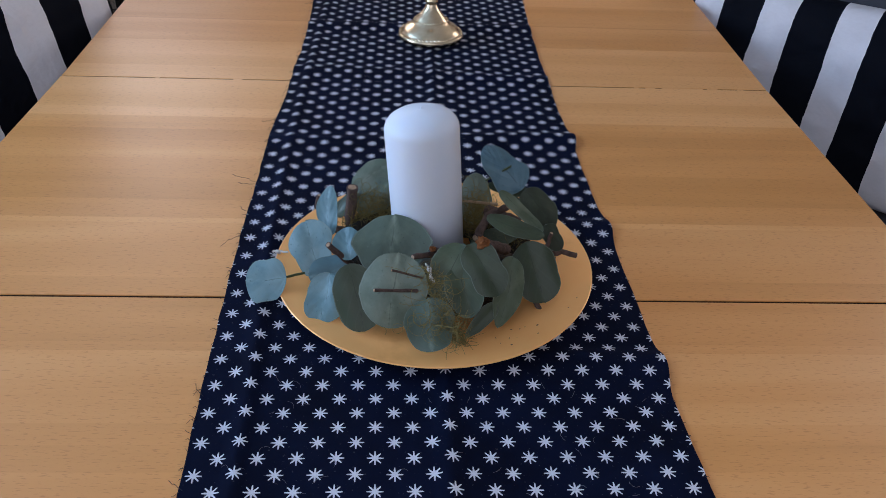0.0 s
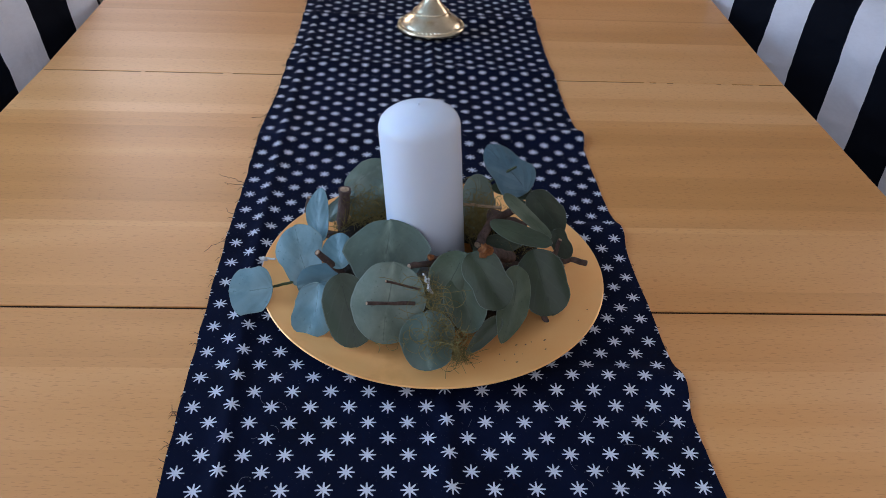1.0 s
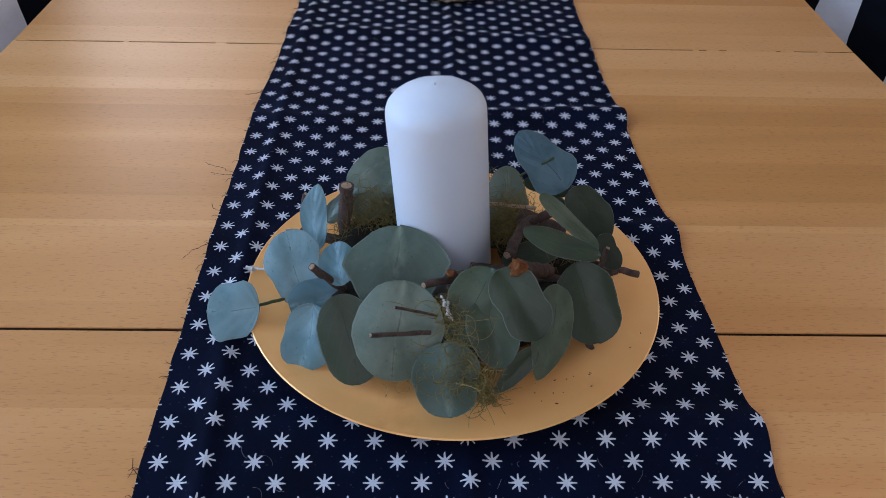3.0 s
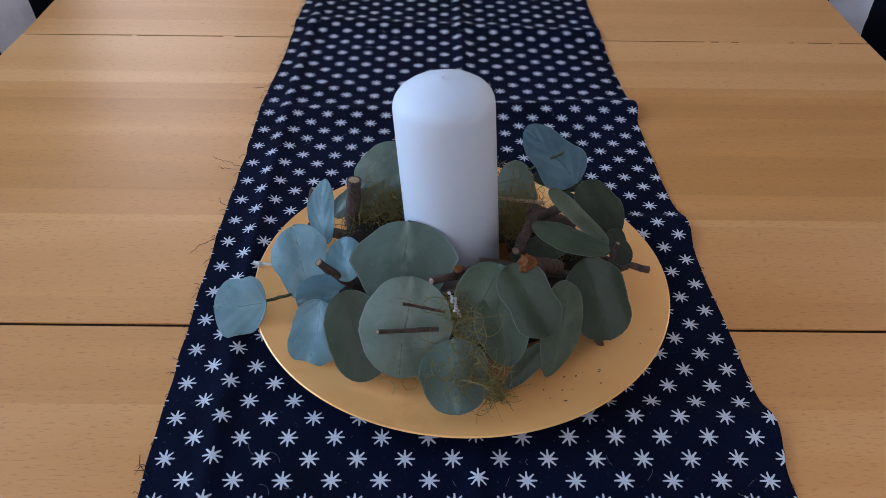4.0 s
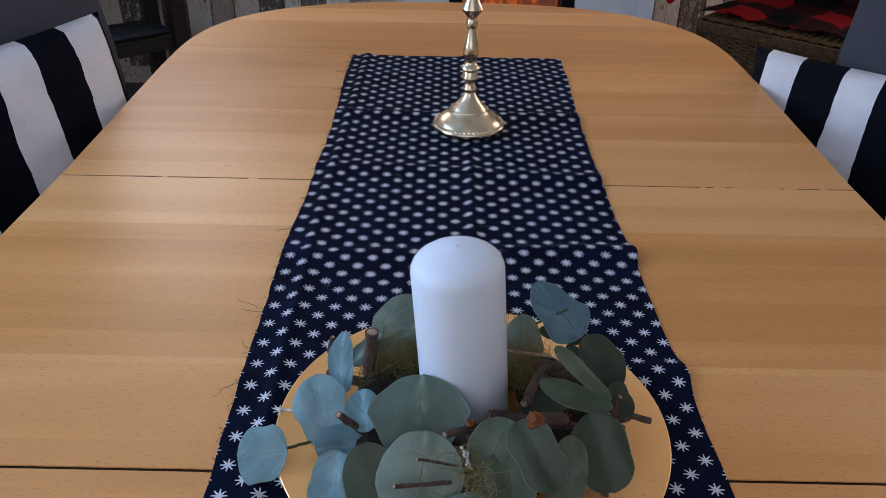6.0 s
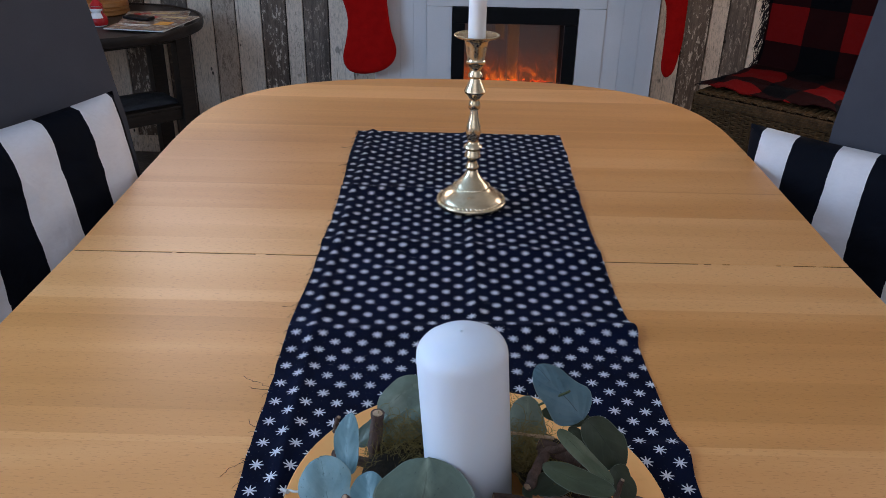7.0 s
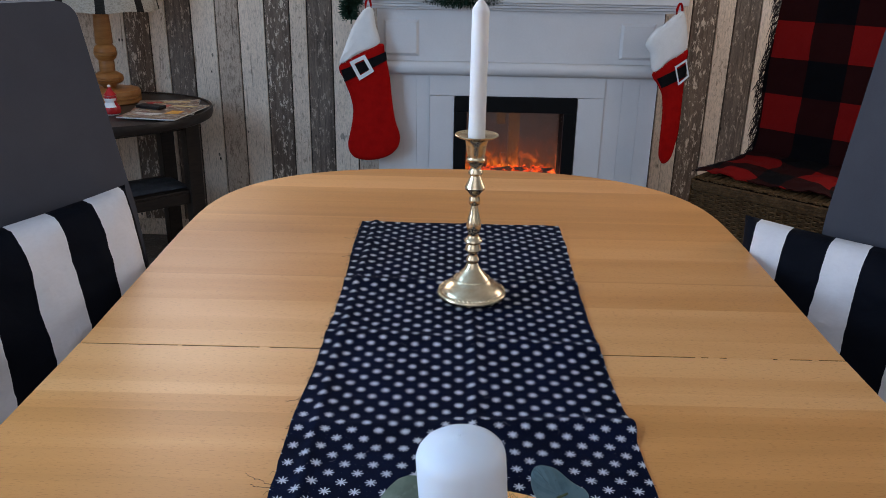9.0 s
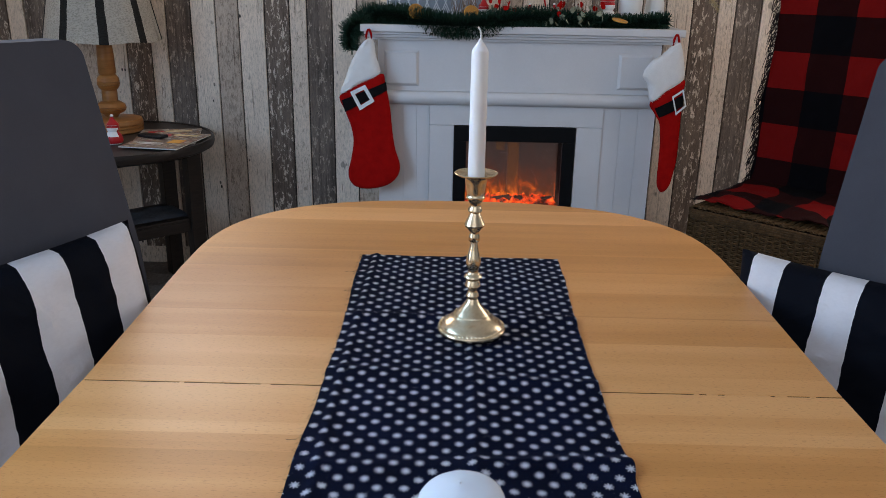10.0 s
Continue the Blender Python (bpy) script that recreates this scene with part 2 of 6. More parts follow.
def weathered(name, c_dark, c_mid, c_paint, cover, grain=1.0, holes=0.5):
    """A weathered plank: grey grain with flakes of old paint. cover: how much paint is left; holes: dark nail and worm holes."""
    m, n, l, b = material(name)
    tc, info = n.new("ShaderNodeTexCoord"), n.new("ShaderNodeObjectInfo")
    add = n.new("ShaderNodeVectorMath")
    comb = n.new("ShaderNodeCombineXYZ")
    l.new(maths(n, l, "MULTIPLY", info.outputs["Random"], 37.0), comb.inputs[2])
    l.new(tc.outputs["Object"], add.inputs[0])
    l.new(comb.outputs[0], add.inputs[1])

    def vec(sx, sz):
        mp = n.new("ShaderNodeMapping")
        mp.inputs["Scale"].default_value = (sx, sx, sz)
        l.new(add.outputs[0], mp.inputs["Vector"])
        return mp.outputs[0]
    fibre = noise_tex(n, l, vec(70, 3.5), 1.0, 6, 0.65, 0.3)
    cloud = noise_tex(n, l, vec(6, 4), 1.0, 5, 0.6)
    flake = noise_tex(n, l, vec(82, 30), 1.0, 7, 0.72, 0.5)
    speck = noise_tex(n, l, vec(260, 70), 1.0, 4, 0.65)
    crack = noise_tex(n, l, vec(120, 4.0), 1.0, 4, 0.6, 0.6)
    r = ramp(n, [(0.32, c_dark), (0.66, c_mid)])
    l.new(maths(n, l, "ADD", maths(n, l, "MULTIPLY", fibre, 0.6), maths(n, l, "MULTIPLY", cloud, 0.4)), r.inputs[0])
    lo = 1.0 - cover
    fr = ramp(n, [(max(0.0, lo - 0.03), (0.0,) * 3), (min(1.0, lo + 0.03), (1.0,) * 3)])
    l.new(flake, fr.inputs[0])
    pr = ramp(n, [(0.25, tuple(c * 0.78 for c in c_paint)), (0.7, c_paint)])
    l.new(maths(n, l, "ADD", maths(n, l, "MULTIPLY", cloud, 0.7), maths(n, l, "MULTIPLY", fibre, 0.3 * grain)), pr.inputs[0])
    col = mixed(n, l, fr.outputs[0], r.outputs[0], pr.outputs[0])
    nail = ramp(n, [(0.70, (1.0,) * 3), (0.76, (0.25,) * 3)])
    l.new(noise_tex(n, l, vec(26, 15), 1.0, 2), nail.inputs[0])
    spr = ramp(n, [(0.34, (0.45, 0.42, 0.40)), (0.50, (1.0, 1.0, 1.0)), (0.68, (1.25, 1.24, 1.22))])
    l.new(speck, spr.inputs[0])
    col = mixed(n, l, 0.50, col, spr.outputs[0], "MULTIPLY")
    crk = ramp(n, [(0.30, (0.30, 0.26, 0.23)), (0.40, (1.0, 1.0, 1.0))])
    l.new(crack, crk.inputs[0])
    col = mixed(n, l, 0.8, col, crk.outputs[0], "MULTIPLY")
    pit = n.new("ShaderNodeTexVoronoi")
    pit.inputs["Scale"].default_value = 1.0
    l.new(vec(34, 17), pit.inputs["Vector"])
    pr2 = ramp(n, [(0.10, (1.0,) * 3), (0.16, (0.0,) * 3)])
    l.new(pit.outputs["Distance"], pr2.inputs[0])
    where = ramp(n, [(0.50, (0.0,) * 3), (0.60, (1.0,) * 3)])
    l.new(noise_tex(n, l, vec(9, 5), 1.0, 3), where.inputs[0])
    pits = maths(n, l, "MULTIPLY", maths(n, l, "MULTIPLY", pr2.outputs[0], where.outputs[0]), holes)
    col = mixed(n, l, pits, col, (0.018, 0.013, 0.010))
    l.new(mixed(n, l, 0.7, col, nail.outputs[0], "MULTIPLY"), b.inputs["Base Color"])
    b.inputs["Roughness"].default_value = 0.8
    bumped(n, l, b, maths(n, l, "ADD", fr.outputs[0], fibre), 0.2, 0.0012)
    return m


def striped(name, stripe_w, offset, light, dark, axis=0, duty=0.5, rough=0.75, crinkle=0.3, weave=0.12):
    """Woven stripes across UV's first axis, in metres."""
    m, n, l, b = material(name)
    tc = n.new("ShaderNodeTexCoord")
    sep = n.new("ShaderNodeSeparateXYZ")
    l.new(tc.outputs["UV"], sep.inputs[0])
    vec = coords(n, l)
    wob = maths(n, l, "MULTIPLY", noise_tex(n, l, vec, 25, 2), 0.006)
    f = maths(n, l, "FRACT", maths(n, l, "DIVIDE", maths(n, l, "ADD", maths(n, l, "ADD", sep.outputs[axis], wob), offset), 2 * stripe_w))
    on = maths(n, l, "LESS_THAN", f, duty)
    shade = noise_tex(n, l, vec, 12, 4)
    cl = ramp(n, [(0.3, tuple(c * 0.9 for c in light)), (0.7, light)])
    l.new(shade, cl.inputs[0])
    slub = ramp(n, [(0.36, (1 - weave,) * 3), (0.55, (1.0,) * 3)])
    l.new(noise_tex(n, l, coords(n, l, (130, 130, 260)), 1.0, 3), slub.inputs[0])
    l.new(mixed(n, l, 1.0, mixed(n, l, on, dark, cl.outputs[0]), slub.outputs[0], "MULTIPLY"), b.inputs["Base Color"])
    b.inputs["Roughness"].default_value = rough
    b.inputs["Specular IOR Level"].default_value = 0.07
    wrinkle = maths(n, l, "ADD", maths(n, l, "MULTIPLY", noise_tex(n, l, vec, 11, 3, 0.5, 1.2), 2.0), maths(n, l, "MULTIPLY", noise_tex(n, l, vec, 600, 2), 0.06))
    bumped(n, l, b, wrinkle, crinkle, 0.004)
    return m


def plaid(name, size, rise):
    """Buffalo check in red and black, in metres of UV."""
    m, n, l, b = material(name)
    tc = n.new("ShaderNodeTexCoord")
    sep = n.new("ShaderNodeSeparateXYZ")
    l.new(tc.outputs["UV"], sep.inputs[0])
    hu = maths(n, l, "LESS_THAN", maths(n, l, "FRACT", maths(n, l, "DIVIDE", sep.outputs[0], 2 * size)), 0.5)
    hv = maths(n, l, "LESS_THAN", maths(n, l, "FRACT", maths(n, l, "DIVIDE", sep.outputs[1], 2 * rise)), 0.5)
    r = ramp(n, [(0.0, (0.185, 0.0048, 0.004)), (0.34, (0.020, 0.0025, 0.0025)), (0.8, (0.0018, 0.0018, 0.003))], "CONSTANT")
    l.new(maths(n, l, "MULTIPLY", maths(n, l, "ADD", hu, hv), 0.45), r.inputs[0])
    vec = coords(n, l)
    fz = ramp(n, [(0.3, (0.72,) * 3), (0.7, (1.0,) * 3)])
    l.new(noise_tex(n, l, vec, 350, 3), fz.inputs[0])
    l.new(mixed(n, l, 0.8, r.outputs[0], fz.outputs[0], "MULTIPLY"), b.inputs["Base Color"])
    b.inputs["Roughness"].default_value = 0.95
    b.inputs["Specular IOR Level"].default_value = 0.1
    bumped(n, l, b, noise_tex(n, l, vec, 500, 3), 0.4, 0.002)
    return m


def emitter(name, stops, scale, strength, stretch):
    m, n, l, b = material(name)
    v = coords(n, l, stretch)
    r = ramp(n, stops)
    l.new(noise_tex(n, l, v, scale, 4, 0.6, 0.8), r.inputs[0])
    b.inputs["Base Color"].default_value = (0.02, 0.015, 0.012, 1)
    l.new(r.outputs[0], b.inputs["Emission Color"])
    b.inputs["Emission Strength"].default_value = strength
    b.inputs["Roughness"].default_value = 0.8
    return m


def flame_screen_material():
    """The electric fire's lit screen: bright near the bed, dying away upwards."""
    m, n, l, b = material("flame_screen")
    tc = n.new("ShaderNodeTexCoord")
    sep = n.new("ShaderNodeSeparateXYZ")
    l.new(tc.outputs["UV"], sep.inputs[0])
    v = coords(n, l, (4.5, 2.6, 1), "UV")
    lick = noise_tex(n, l, v, 2.2, 4, 0.6, 1.2)
    h = maths(n, l, "ADD", sep.outputs[1], maths(n, l, "MULTIPLY", maths(n, l, "SUBTRACT", lick, 0.5), 0.55))
    r = ramp(n, [(0.30, (1.0, 0.36, 0.04)), (0.42, (0.95, 0.20, 0.012)), (0.50, (0.36, 0.058, 0.006)), (0.58, (0.11, 0.026, 0.007)), (0.74, (0.045, 0.018, 0.010)), (1.0, (0.022, 0.013, 0.010))])
    l.new(h, r.inputs[0])
    b.inputs["Base Color"].default_value = (0.015, 0.01, 0.01, 1)
    l.new(r.outputs[0], b.inputs["Emission Color"])
    b.inputs["Emission Strength"].default_value = 1.2
    return m


def cover_print():
    """A printed magazine photograph: small patches of warm colours."""
    m, n, l, b = material("magazine_cover")
    v = coords(n, l)
    vo = n.new("ShaderNodeTexVoronoi")
    vo.inputs["Scale"].default_value = 85
    l.new(v, vo.inputs["Vector"])
    sep = n.new("ShaderNodeSeparateColor")
    l.new(vo.outputs["Color"], sep.inputs[0])
    r = ramp(n, [(0.0, (0.30, 0.25, 0.20)), (0.16, (0.05, 0.025, 0.018)), (0.50, (0.20, 0.12, 0.075)), (0.64, (0.22, 0.028, 0.022)), (0.72, (0.50, 0.46, 0.41)), (0.88, (0.36, 0.20, 0.05))], "CONSTANT")
    l.new(sep.outputs[0], r.inputs[0])
    soft_r = ramp(n, [(0.3, (0.08, 0.045, 0.03)), (0.7, (0.34, 0.27, 0.21))])
    l.new(noise_tex(n, l, v, 45, 4), soft_r.inputs[0])
    l.new(mixed(n, l, 0.4, r.outputs[0], soft_r.outputs[0]), b.inputs["Base Color"])
    b.inputs["Roughness"].default_value = 0.35
    return m


COVER_PRINT = cover_print()
BEECH = beech()
STAR_CLOTH = star_cloth()
GOLD = gold_leaf()
WAX = wax("lilac_white_wax", (0.655, 0.72, 0.80))
TAPER_WAX = wax("white_taper_wax", (0.79, 0.785, 0.79))
WICK = mottled("cotton_wick", (0.55, 0.53, 0.48), (0.75, 0.73, 0.68), 400)
GREEN_LEAF = leaf_material("eucalyptus_green", (0.032, 0.045, 0.023), (0.050, 0.070, 0.037), (0.093, 0.117, 0.072))
TEAL_LEAF = leaf_material("eucalyptus_teal", (0.024, 0.060, 0.080), (0.040, 0.092, 0.118), (0.080, 0.150, 0.180), 0.8)
# Darker, paler and bluer copies put the light on each leaf into colour
DARK_LEAF = leaf_material("eucalyptus_dark", (0.020, 0.028, 0.015), (0.034, 0.047, 0.026), (0.070, 0.087, 0.052))
PALE_LEAF = leaf_material("eucalyptus_pale", (0.066, 0.096, 0.072), (0.105, 0.143, 0.107), (0.175, 0.217, 0.168), 0.3, True)
SKYLIT_LEAF = leaf_material("eucalyptus_skylit", (0.060, 0.128, 0.146), (0.098, 0.192, 0.212), (0.165, 0.270, 0.288), 0.5, True)
BARK = mottled("brown_bark", (0.040, 0.026, 0.021), (0.15, 0.098, 0.080), 220, 0.85, bump=0.7, dist=0.002, stretch=(1, 1, 0.4))
CUT_WOOD = mottled("cut_twig_end", (0.34, 0.21, 0.125), (0.62, 0.45, 0.30), 500, 0.9, bump=0.8, dist=0.002)
ROUGH_END = mottled("broken_orange_wood", (0.16, 0.045, 0.012), (0.52, 0.20, 0.06), 420, 0.9, bump=1.0, dist=0.003)
MOSS = mottled("dry_moss", (0.090, 0.068, 0.020), (0.26, 0.205, 0.070), 200, 0.9, vary=0.4)
GAP_SHADE = mottled("leaf_gap_shade", (0.010, 0.007, 0.005), (0.034, 0.025, 0.015), 260, 0.95, bump=1.0, dist=0.004)
STEM = mottled("green_stem", (0.035, 0.05, 0.02), (0.07, 0.09, 0.04), 200, 0.6)
WHITE_SPRIG = mottled("white_sprig", (0.42, 0.42, 0.40), (0.66, 0.66, 0.64), 300, 0.7)
BRASS = mottled("worn_brass", (0.58, 0.46, 0.29), (0.84, 0.71, 0.50), 45, 0.27, 1.0, bump=0.12, dist=0.0006)
GREY_FABRIC = mottled("slate_grey_upholstery", (0.050, 0.053, 0.067), (0.064, 0.067, 0.083), 10, 0.8, bump=0.25, dist=0.0006, fine=60, spec=0.2)
JOINT_SHADE = mottled("joint_gap_shade", (0.014, 0.008, 0.005), (0.040, 0.022, 0.012), 200, 0.95, spec=0.04)
BLACK_WOOD = mottled("black_stained_wood", (0.010, 0.009, 0.009), (0.025, 0.022, 0.020), 20, 0.45, stretch=(1, 1, 0.15))
DARK_WOOD = mottled("dark_oak_stain", (0.009, 0.006, 0.005), (0.030, 0.020, 0.014), 22, 0.42, stretch=(1, 6, 6), bump=0.15)
CUSHION_STRIPE = striped("black_white_cushion_stripe", 0.0625, 0.0, (0.72, 0.72, 0.76), (0.0035, 0.0048, 0.009), weave=0.03, crinkle=0.7)
NARROW_STRIPE = striped("black_white_narrow_stripe", 0.0615, 0.0, (0.72, 0.72, 0.76), (0.0035, 0.0048, 0.009), duty=0.455, weave=0.03, crinkle=0.7)
SHADE_STRIPE = striped("linen_shade_stripe", 0.0702, 0.074, (0.46, 0.405, 0.335), (0.025, 0.023, 0.020), duty=0.77, rough=0.9, crinkle=0.5, weave=0.34)
PAINT = mottled("white_satin_paint", (0.60, 0.585, 0.585), (0.66, 0.645, 0.648), 6, 0.42, bump=0.04, dist=0.0004, fine=30)
PLASTER = mottled("white_wall_plaster", (0.62, 0.60, 0.57), (0.69, 0.67, 0.64), 5, 0.9, bump=0.1, fine=40)
CEILING = mottled("white_ceiling_paint", (0.74, 0.74, 0.72), (0.8, 0.8, 0.78), 4, 0.95, bump=0.1, fine=40)
FLOORING = weathered("grey_oak_flooring", (0.055, 0.046, 0.038), (0.13, 0.108, 0.092), (0.17, 0.145, 0.123), 0.45)
BOARD_WHITE = weathered("board_white_paint", (0.215, 0.163, 0.124), (0.460, 0.362, 0.282), (0.800, 0.668, 0.545), 0.74, 1.0, 1.0)
BOARD_PALE = weathered("board_pale_grain", (0.215, 0.163, 0.120), (0.608, 0.490, 0.388), (0.695, 0.570, 0.458), 0.58, 2.0, 0.3)
BOARD_GREY = weathered("board_grey_paint", (0.172, 0.128, 0.099), (0.412, 0.322, 0.254), (0.540, 0.430, 0.342), 0.55, 1.0, 0.7)
BOARD_DARK = weathered("board_dark_bare", (0.052, 0.038, 0.030), (0.215, 0.165, 0.131), (0.430, 0.345, 0.275), 0.42, 1.0, 1.0)
BOARD_FLAKE = weathered("board_brown_flaked", (0.072, 0.050, 0.038), (0.205, 0.150, 0.114), (0.700, 0.590, 0.480), 0.43, 1.0, 0.4)
RED_FELT = mottled("red_felt", (0.27, 0.0035, 0.003), (0.40, 0.006, 0.004), 40, 0.95, bump=0.6, dist=0.0015, fine=14, spec=0.06)
WHITE_FLEECE = mottled("white_fleece", (0.72, 0.70, 0.68), (0.80, 0.78, 0.76), 40, 0.95, bump=0.6, dist=0.003, fine=8, spec=0.2)
BLACK_FELT = mottled("black_felt", (0.005, 0.005, 0.006), (0.011, 0.010, 0.010), 60, 0.95, bump=0.4, spec=0.05)
BUCKLE_WHITE = mottled("white_buckle_felt", (0.68, 0.68, 0.68), (0.8, 0.8, 0.8), 60, 0.7)
BLACK_METAL = mottled("black_satin_metal", (0.004, 0.0045, 0.005), (0.007, 0.0075, 0.009), 20, 0.4, bump=0.05, spec=0.12)
FIREBOX_BLACK = mottled("firebox_black", (0.006, 0.005, 0.005), (0.012, 0.010, 0.010), 20, 0.8)
FLAME = flame_screen_material()
EMBER = emitter("glowing_embers", [(0.40, (0.03, 0.004, 0.001)), (0.54, (0.80, 0.055, 0.003)), (0.70, (1.0, 0.24, 0.02))], 22, 1.6, (1, 1, 1))
PLAID = plaid("red_black_plaid_wool", 0.138, 0.134)
BLACK_YARN = mottled("black_yarn", (0.006, 0.005, 0.006), (0.02, 0.012, 0.013), 100, 0.95)
WICKER = mottled("brown_wicker", (0.024, 0.012, 0.0042), (0.132, 0.073, 0.029), 70, 0.62, bump=0.5, vary=0.3, spec=0.15)
WICKER_SHADE = mottled("weave_gap_shade", (0.010, 0.006, 0.004), (0.022, 0.013, 0.008), 40, 0.9, spec=0.04)
PINE_WOOD = mottled("varnished_pine", (0.23, 0.088, 0.021), (0.40, 0.170, 0.048), 12, 0.42, stretch=(1, 1, 7), bump=0.06)
GARLAND = mottled("dark_green_tinsel", (0.008, 0.028, 0.018), (0.022, 0.062, 0.038), 120, 0.6, vary=0.3)
PINE_CARD = mottled("orange_peel", (0.50, 0.22, 0.03), (0.66, 0.34, 0.07), 200, 0.6)
ORANGE_FLESH = mottled("dried_orange_flesh", (0.30, 0.12, 0.02), (0.52, 0.24, 0.05), 160, 0.5)
LACE_WHITE = mottled("white_openwork_metal", (0.64, 0.66, 0.70), (0.74, 0.76, 0.80), 60, 0.5)
RED_GLOSS = mottled("red_gloss_paint", (0.34, 0.010, 0.012), (0.45, 0.018, 0.018), 60, 0.35)
WHITE_GLOSS = mottled("white_figurine_paint", (0.72, 0.71, 0.70), (0.82, 0.81, 0.80), 60, 0.4)
PAPER = mottled("magazine_paper", (0.60, 0.58, 0.54), (0.72, 0.70, 0.66), 30, 0.5, bump=0.02)
PHONE_BLACK = mottled("black_plastic", (0.006, 0.006, 0.007), (0.012, 0.012, 0.013), 20, 0.3, bump=0.02)
DRY_GRASS = mottled("dry_pampas", (0.42, 0.32, 0.17), (0.60, 0.48, 0.28), 100, 0.9)
THREAD = mottled("navy_thread", (0.010, 0.010, 0.016), (0.03, 0.028, 0.035), 300, 0.9)
LINT = mottled("grey_lint", (0.10, 0.10, 0.12), (0.26, 0.26, 0.28), 200, 0.9)
CERAMIC = mottled("white_ceramic", (0.70, 0.70, 0.69), (0.78, 0.78, 0.77), 20, 0.35, bump=0.02)


def glass_material():
    m, _, _, b = material("fireplace_glass")
    b.inputs["Base Color"].default_value = (0.9, 0.9, 0.9, 1)
    b.inputs["Roughness"].default_value = 0.02
    b.inputs["Transmission Weight"].default_value = 1.0
    b.inputs["IOR"].default_value = 2.1
    return m


GLASS = glass_material()

# ---------------- mesh helpers ----------------


def finish(name, bm, mat, parent=None, label="", smooth=True):
    me = bpy.data.meshes.new(name)
    bmesh.ops.recalc_face_normals(bm, faces=bm.faces)
    areas = [f.calc_area() for f in bm.faces]
    flat_sided = smooth and len(areas) > 6 and max(areas) > 0.10 * sum(areas)
    bm.to_mesh(me)
    bm.free()
    me.materials.append(mat)
    if smooth:
        me.shade_smooth()
        me.set_sharp_from_angle(angle=radians(40))
    ob = new(name, me)
    if flat_sided:
        ob.modifiers.new("even_normals", "WEIGHTED_NORMAL")
    if parent is not None:
        ob.parent = parent
    if label:
        tagged(ob, label)
    return ob


def part(name, bm, mat, parent, label=""):
    return finish(name, bm, mat, parent, label)


def thing(name, label, category, m=None, group="", kind=""):
    ob = new(name)
    if m is not None:
        ob.matrix_world = m
    return tagged(ob, label, category, group, kind)


def box(bm, x0, x1, y0, y1, z0, z1, bevel=0.0, segs=2):
    res = bmesh.ops.create_cube(bm, size=1.0, matrix=Matrix.LocRotScale(((x0 + x1) / 2, (y0 + y1) / 2, (z0 + z1) / 2), None, (x1 - x0, y1 - y0, z1 - z0)))
    if bevel:
        vs = set(res["verts"])
        es = [e for e in bm.edges if e.verts[0] in vs and e.verts[1] in vs]
        bmesh.ops.bevel(bm, geom=es, offset=bevel, segments=segs, affect="EDGES", profile=0.5)
    return bm


def boxed(x0, x1, y0, y1, z0, z1, bevel=0.0, segs=2):
    return box(bmesh.new(), x0, x1, y0, y1, z0, z1, bevel, segs)


def lathe(bm, profile, segs=40, centre=(0, 0, 0)):
    """Turn (radius, height) pairs about the z axis."""
    rings = []
    for r, z in profile:
        if r < 1e-5:
            rings.append([bm.verts.new((centre[0], centre[1], centre[2] + z))])
        else:
            rings.append([bm.verts.new((centre[0] + r * math.cos(2 * math.pi * i / segs), centre[1] + r * math.sin(2 * math.pi * i / segs), centre[2] + z)) for i in range(segs)])
    for a, b in zip(rings, rings[1:]):
        for i in range(segs):
            j = (i + 1) % segs
            if len(a) == 1 and len(b) > 1:
                bm.faces.new((a[0], b[i], b[j]))
            elif len(b) == 1 and len(a) > 1:
                bm.faces.new((a[i], a[j], b[0]))
            elif len(a) > 1:
                bm.faces.new((a[i], a[j], b[j], b[i]))
    return bm


def tube(bm, pts, radii, segs=8, cap=True):
    """A round bar through pts with a radius at each."""
    pts = [Vector(p) for p in pts]
    if isinstance(radii, (int, float)):
        radii = [radii] * len(pts)
    rings = []
    ref = Vector((0, 0, 1))
    d0 = (pts[1] - pts[0]).normalized()
    if abs(d0.dot(ref)) > 0.9:
        ref = Vector((1, 0, 0))
    for i, p in enumerate(pts):
        d = (pts[min(i + 1, len(pts) - 1)] - pts[max(i - 1, 0)]).normalized()
        s = d.cross(ref).normalized()
        t = s.cross(d)
        rings.append([bm.verts.new(p + radii[i] * (math.cos(2 * math.pi * k / segs) * s + math.sin(2 * math.pi * k / segs) * t)) for k in range(segs)])
    for a, b in zip(rings, rings[1:]):
        for k in range(segs):
            j = (k + 1) % segs
            bm.faces.new((a[k], a[j], b[j], b[k]))
    if cap:
        bm.faces.new(rings[0][::-1])
        bm.faces.new(rings[-1])
    return bm


def prism(bm, outline, z0, z1, bevel=0.0):
    """An outline in x, y raised from z0 to z1, its upper and lower rims bevelled."""
    lo = [bm.verts.new((x, y, z0)) for x, y in outline]
    hi = [bm.verts.new((x, y, z1)) for x, y in outline]
    n = len(outline)
    top = bm.faces.new(hi)
    bot = bm.faces.new(lo[::-1])
    for i in range(n):
        j = (i + 1) % n
        bm.faces.new((lo[i], lo[j], hi[j], hi[i]))
    if bevel:
        es = list(top.edges) + list(bot.edges)
        bmesh.ops.bevel(bm, geom=es, offset=bevel, segments=3, affect="EDGES", profile=0.5)
    return bm


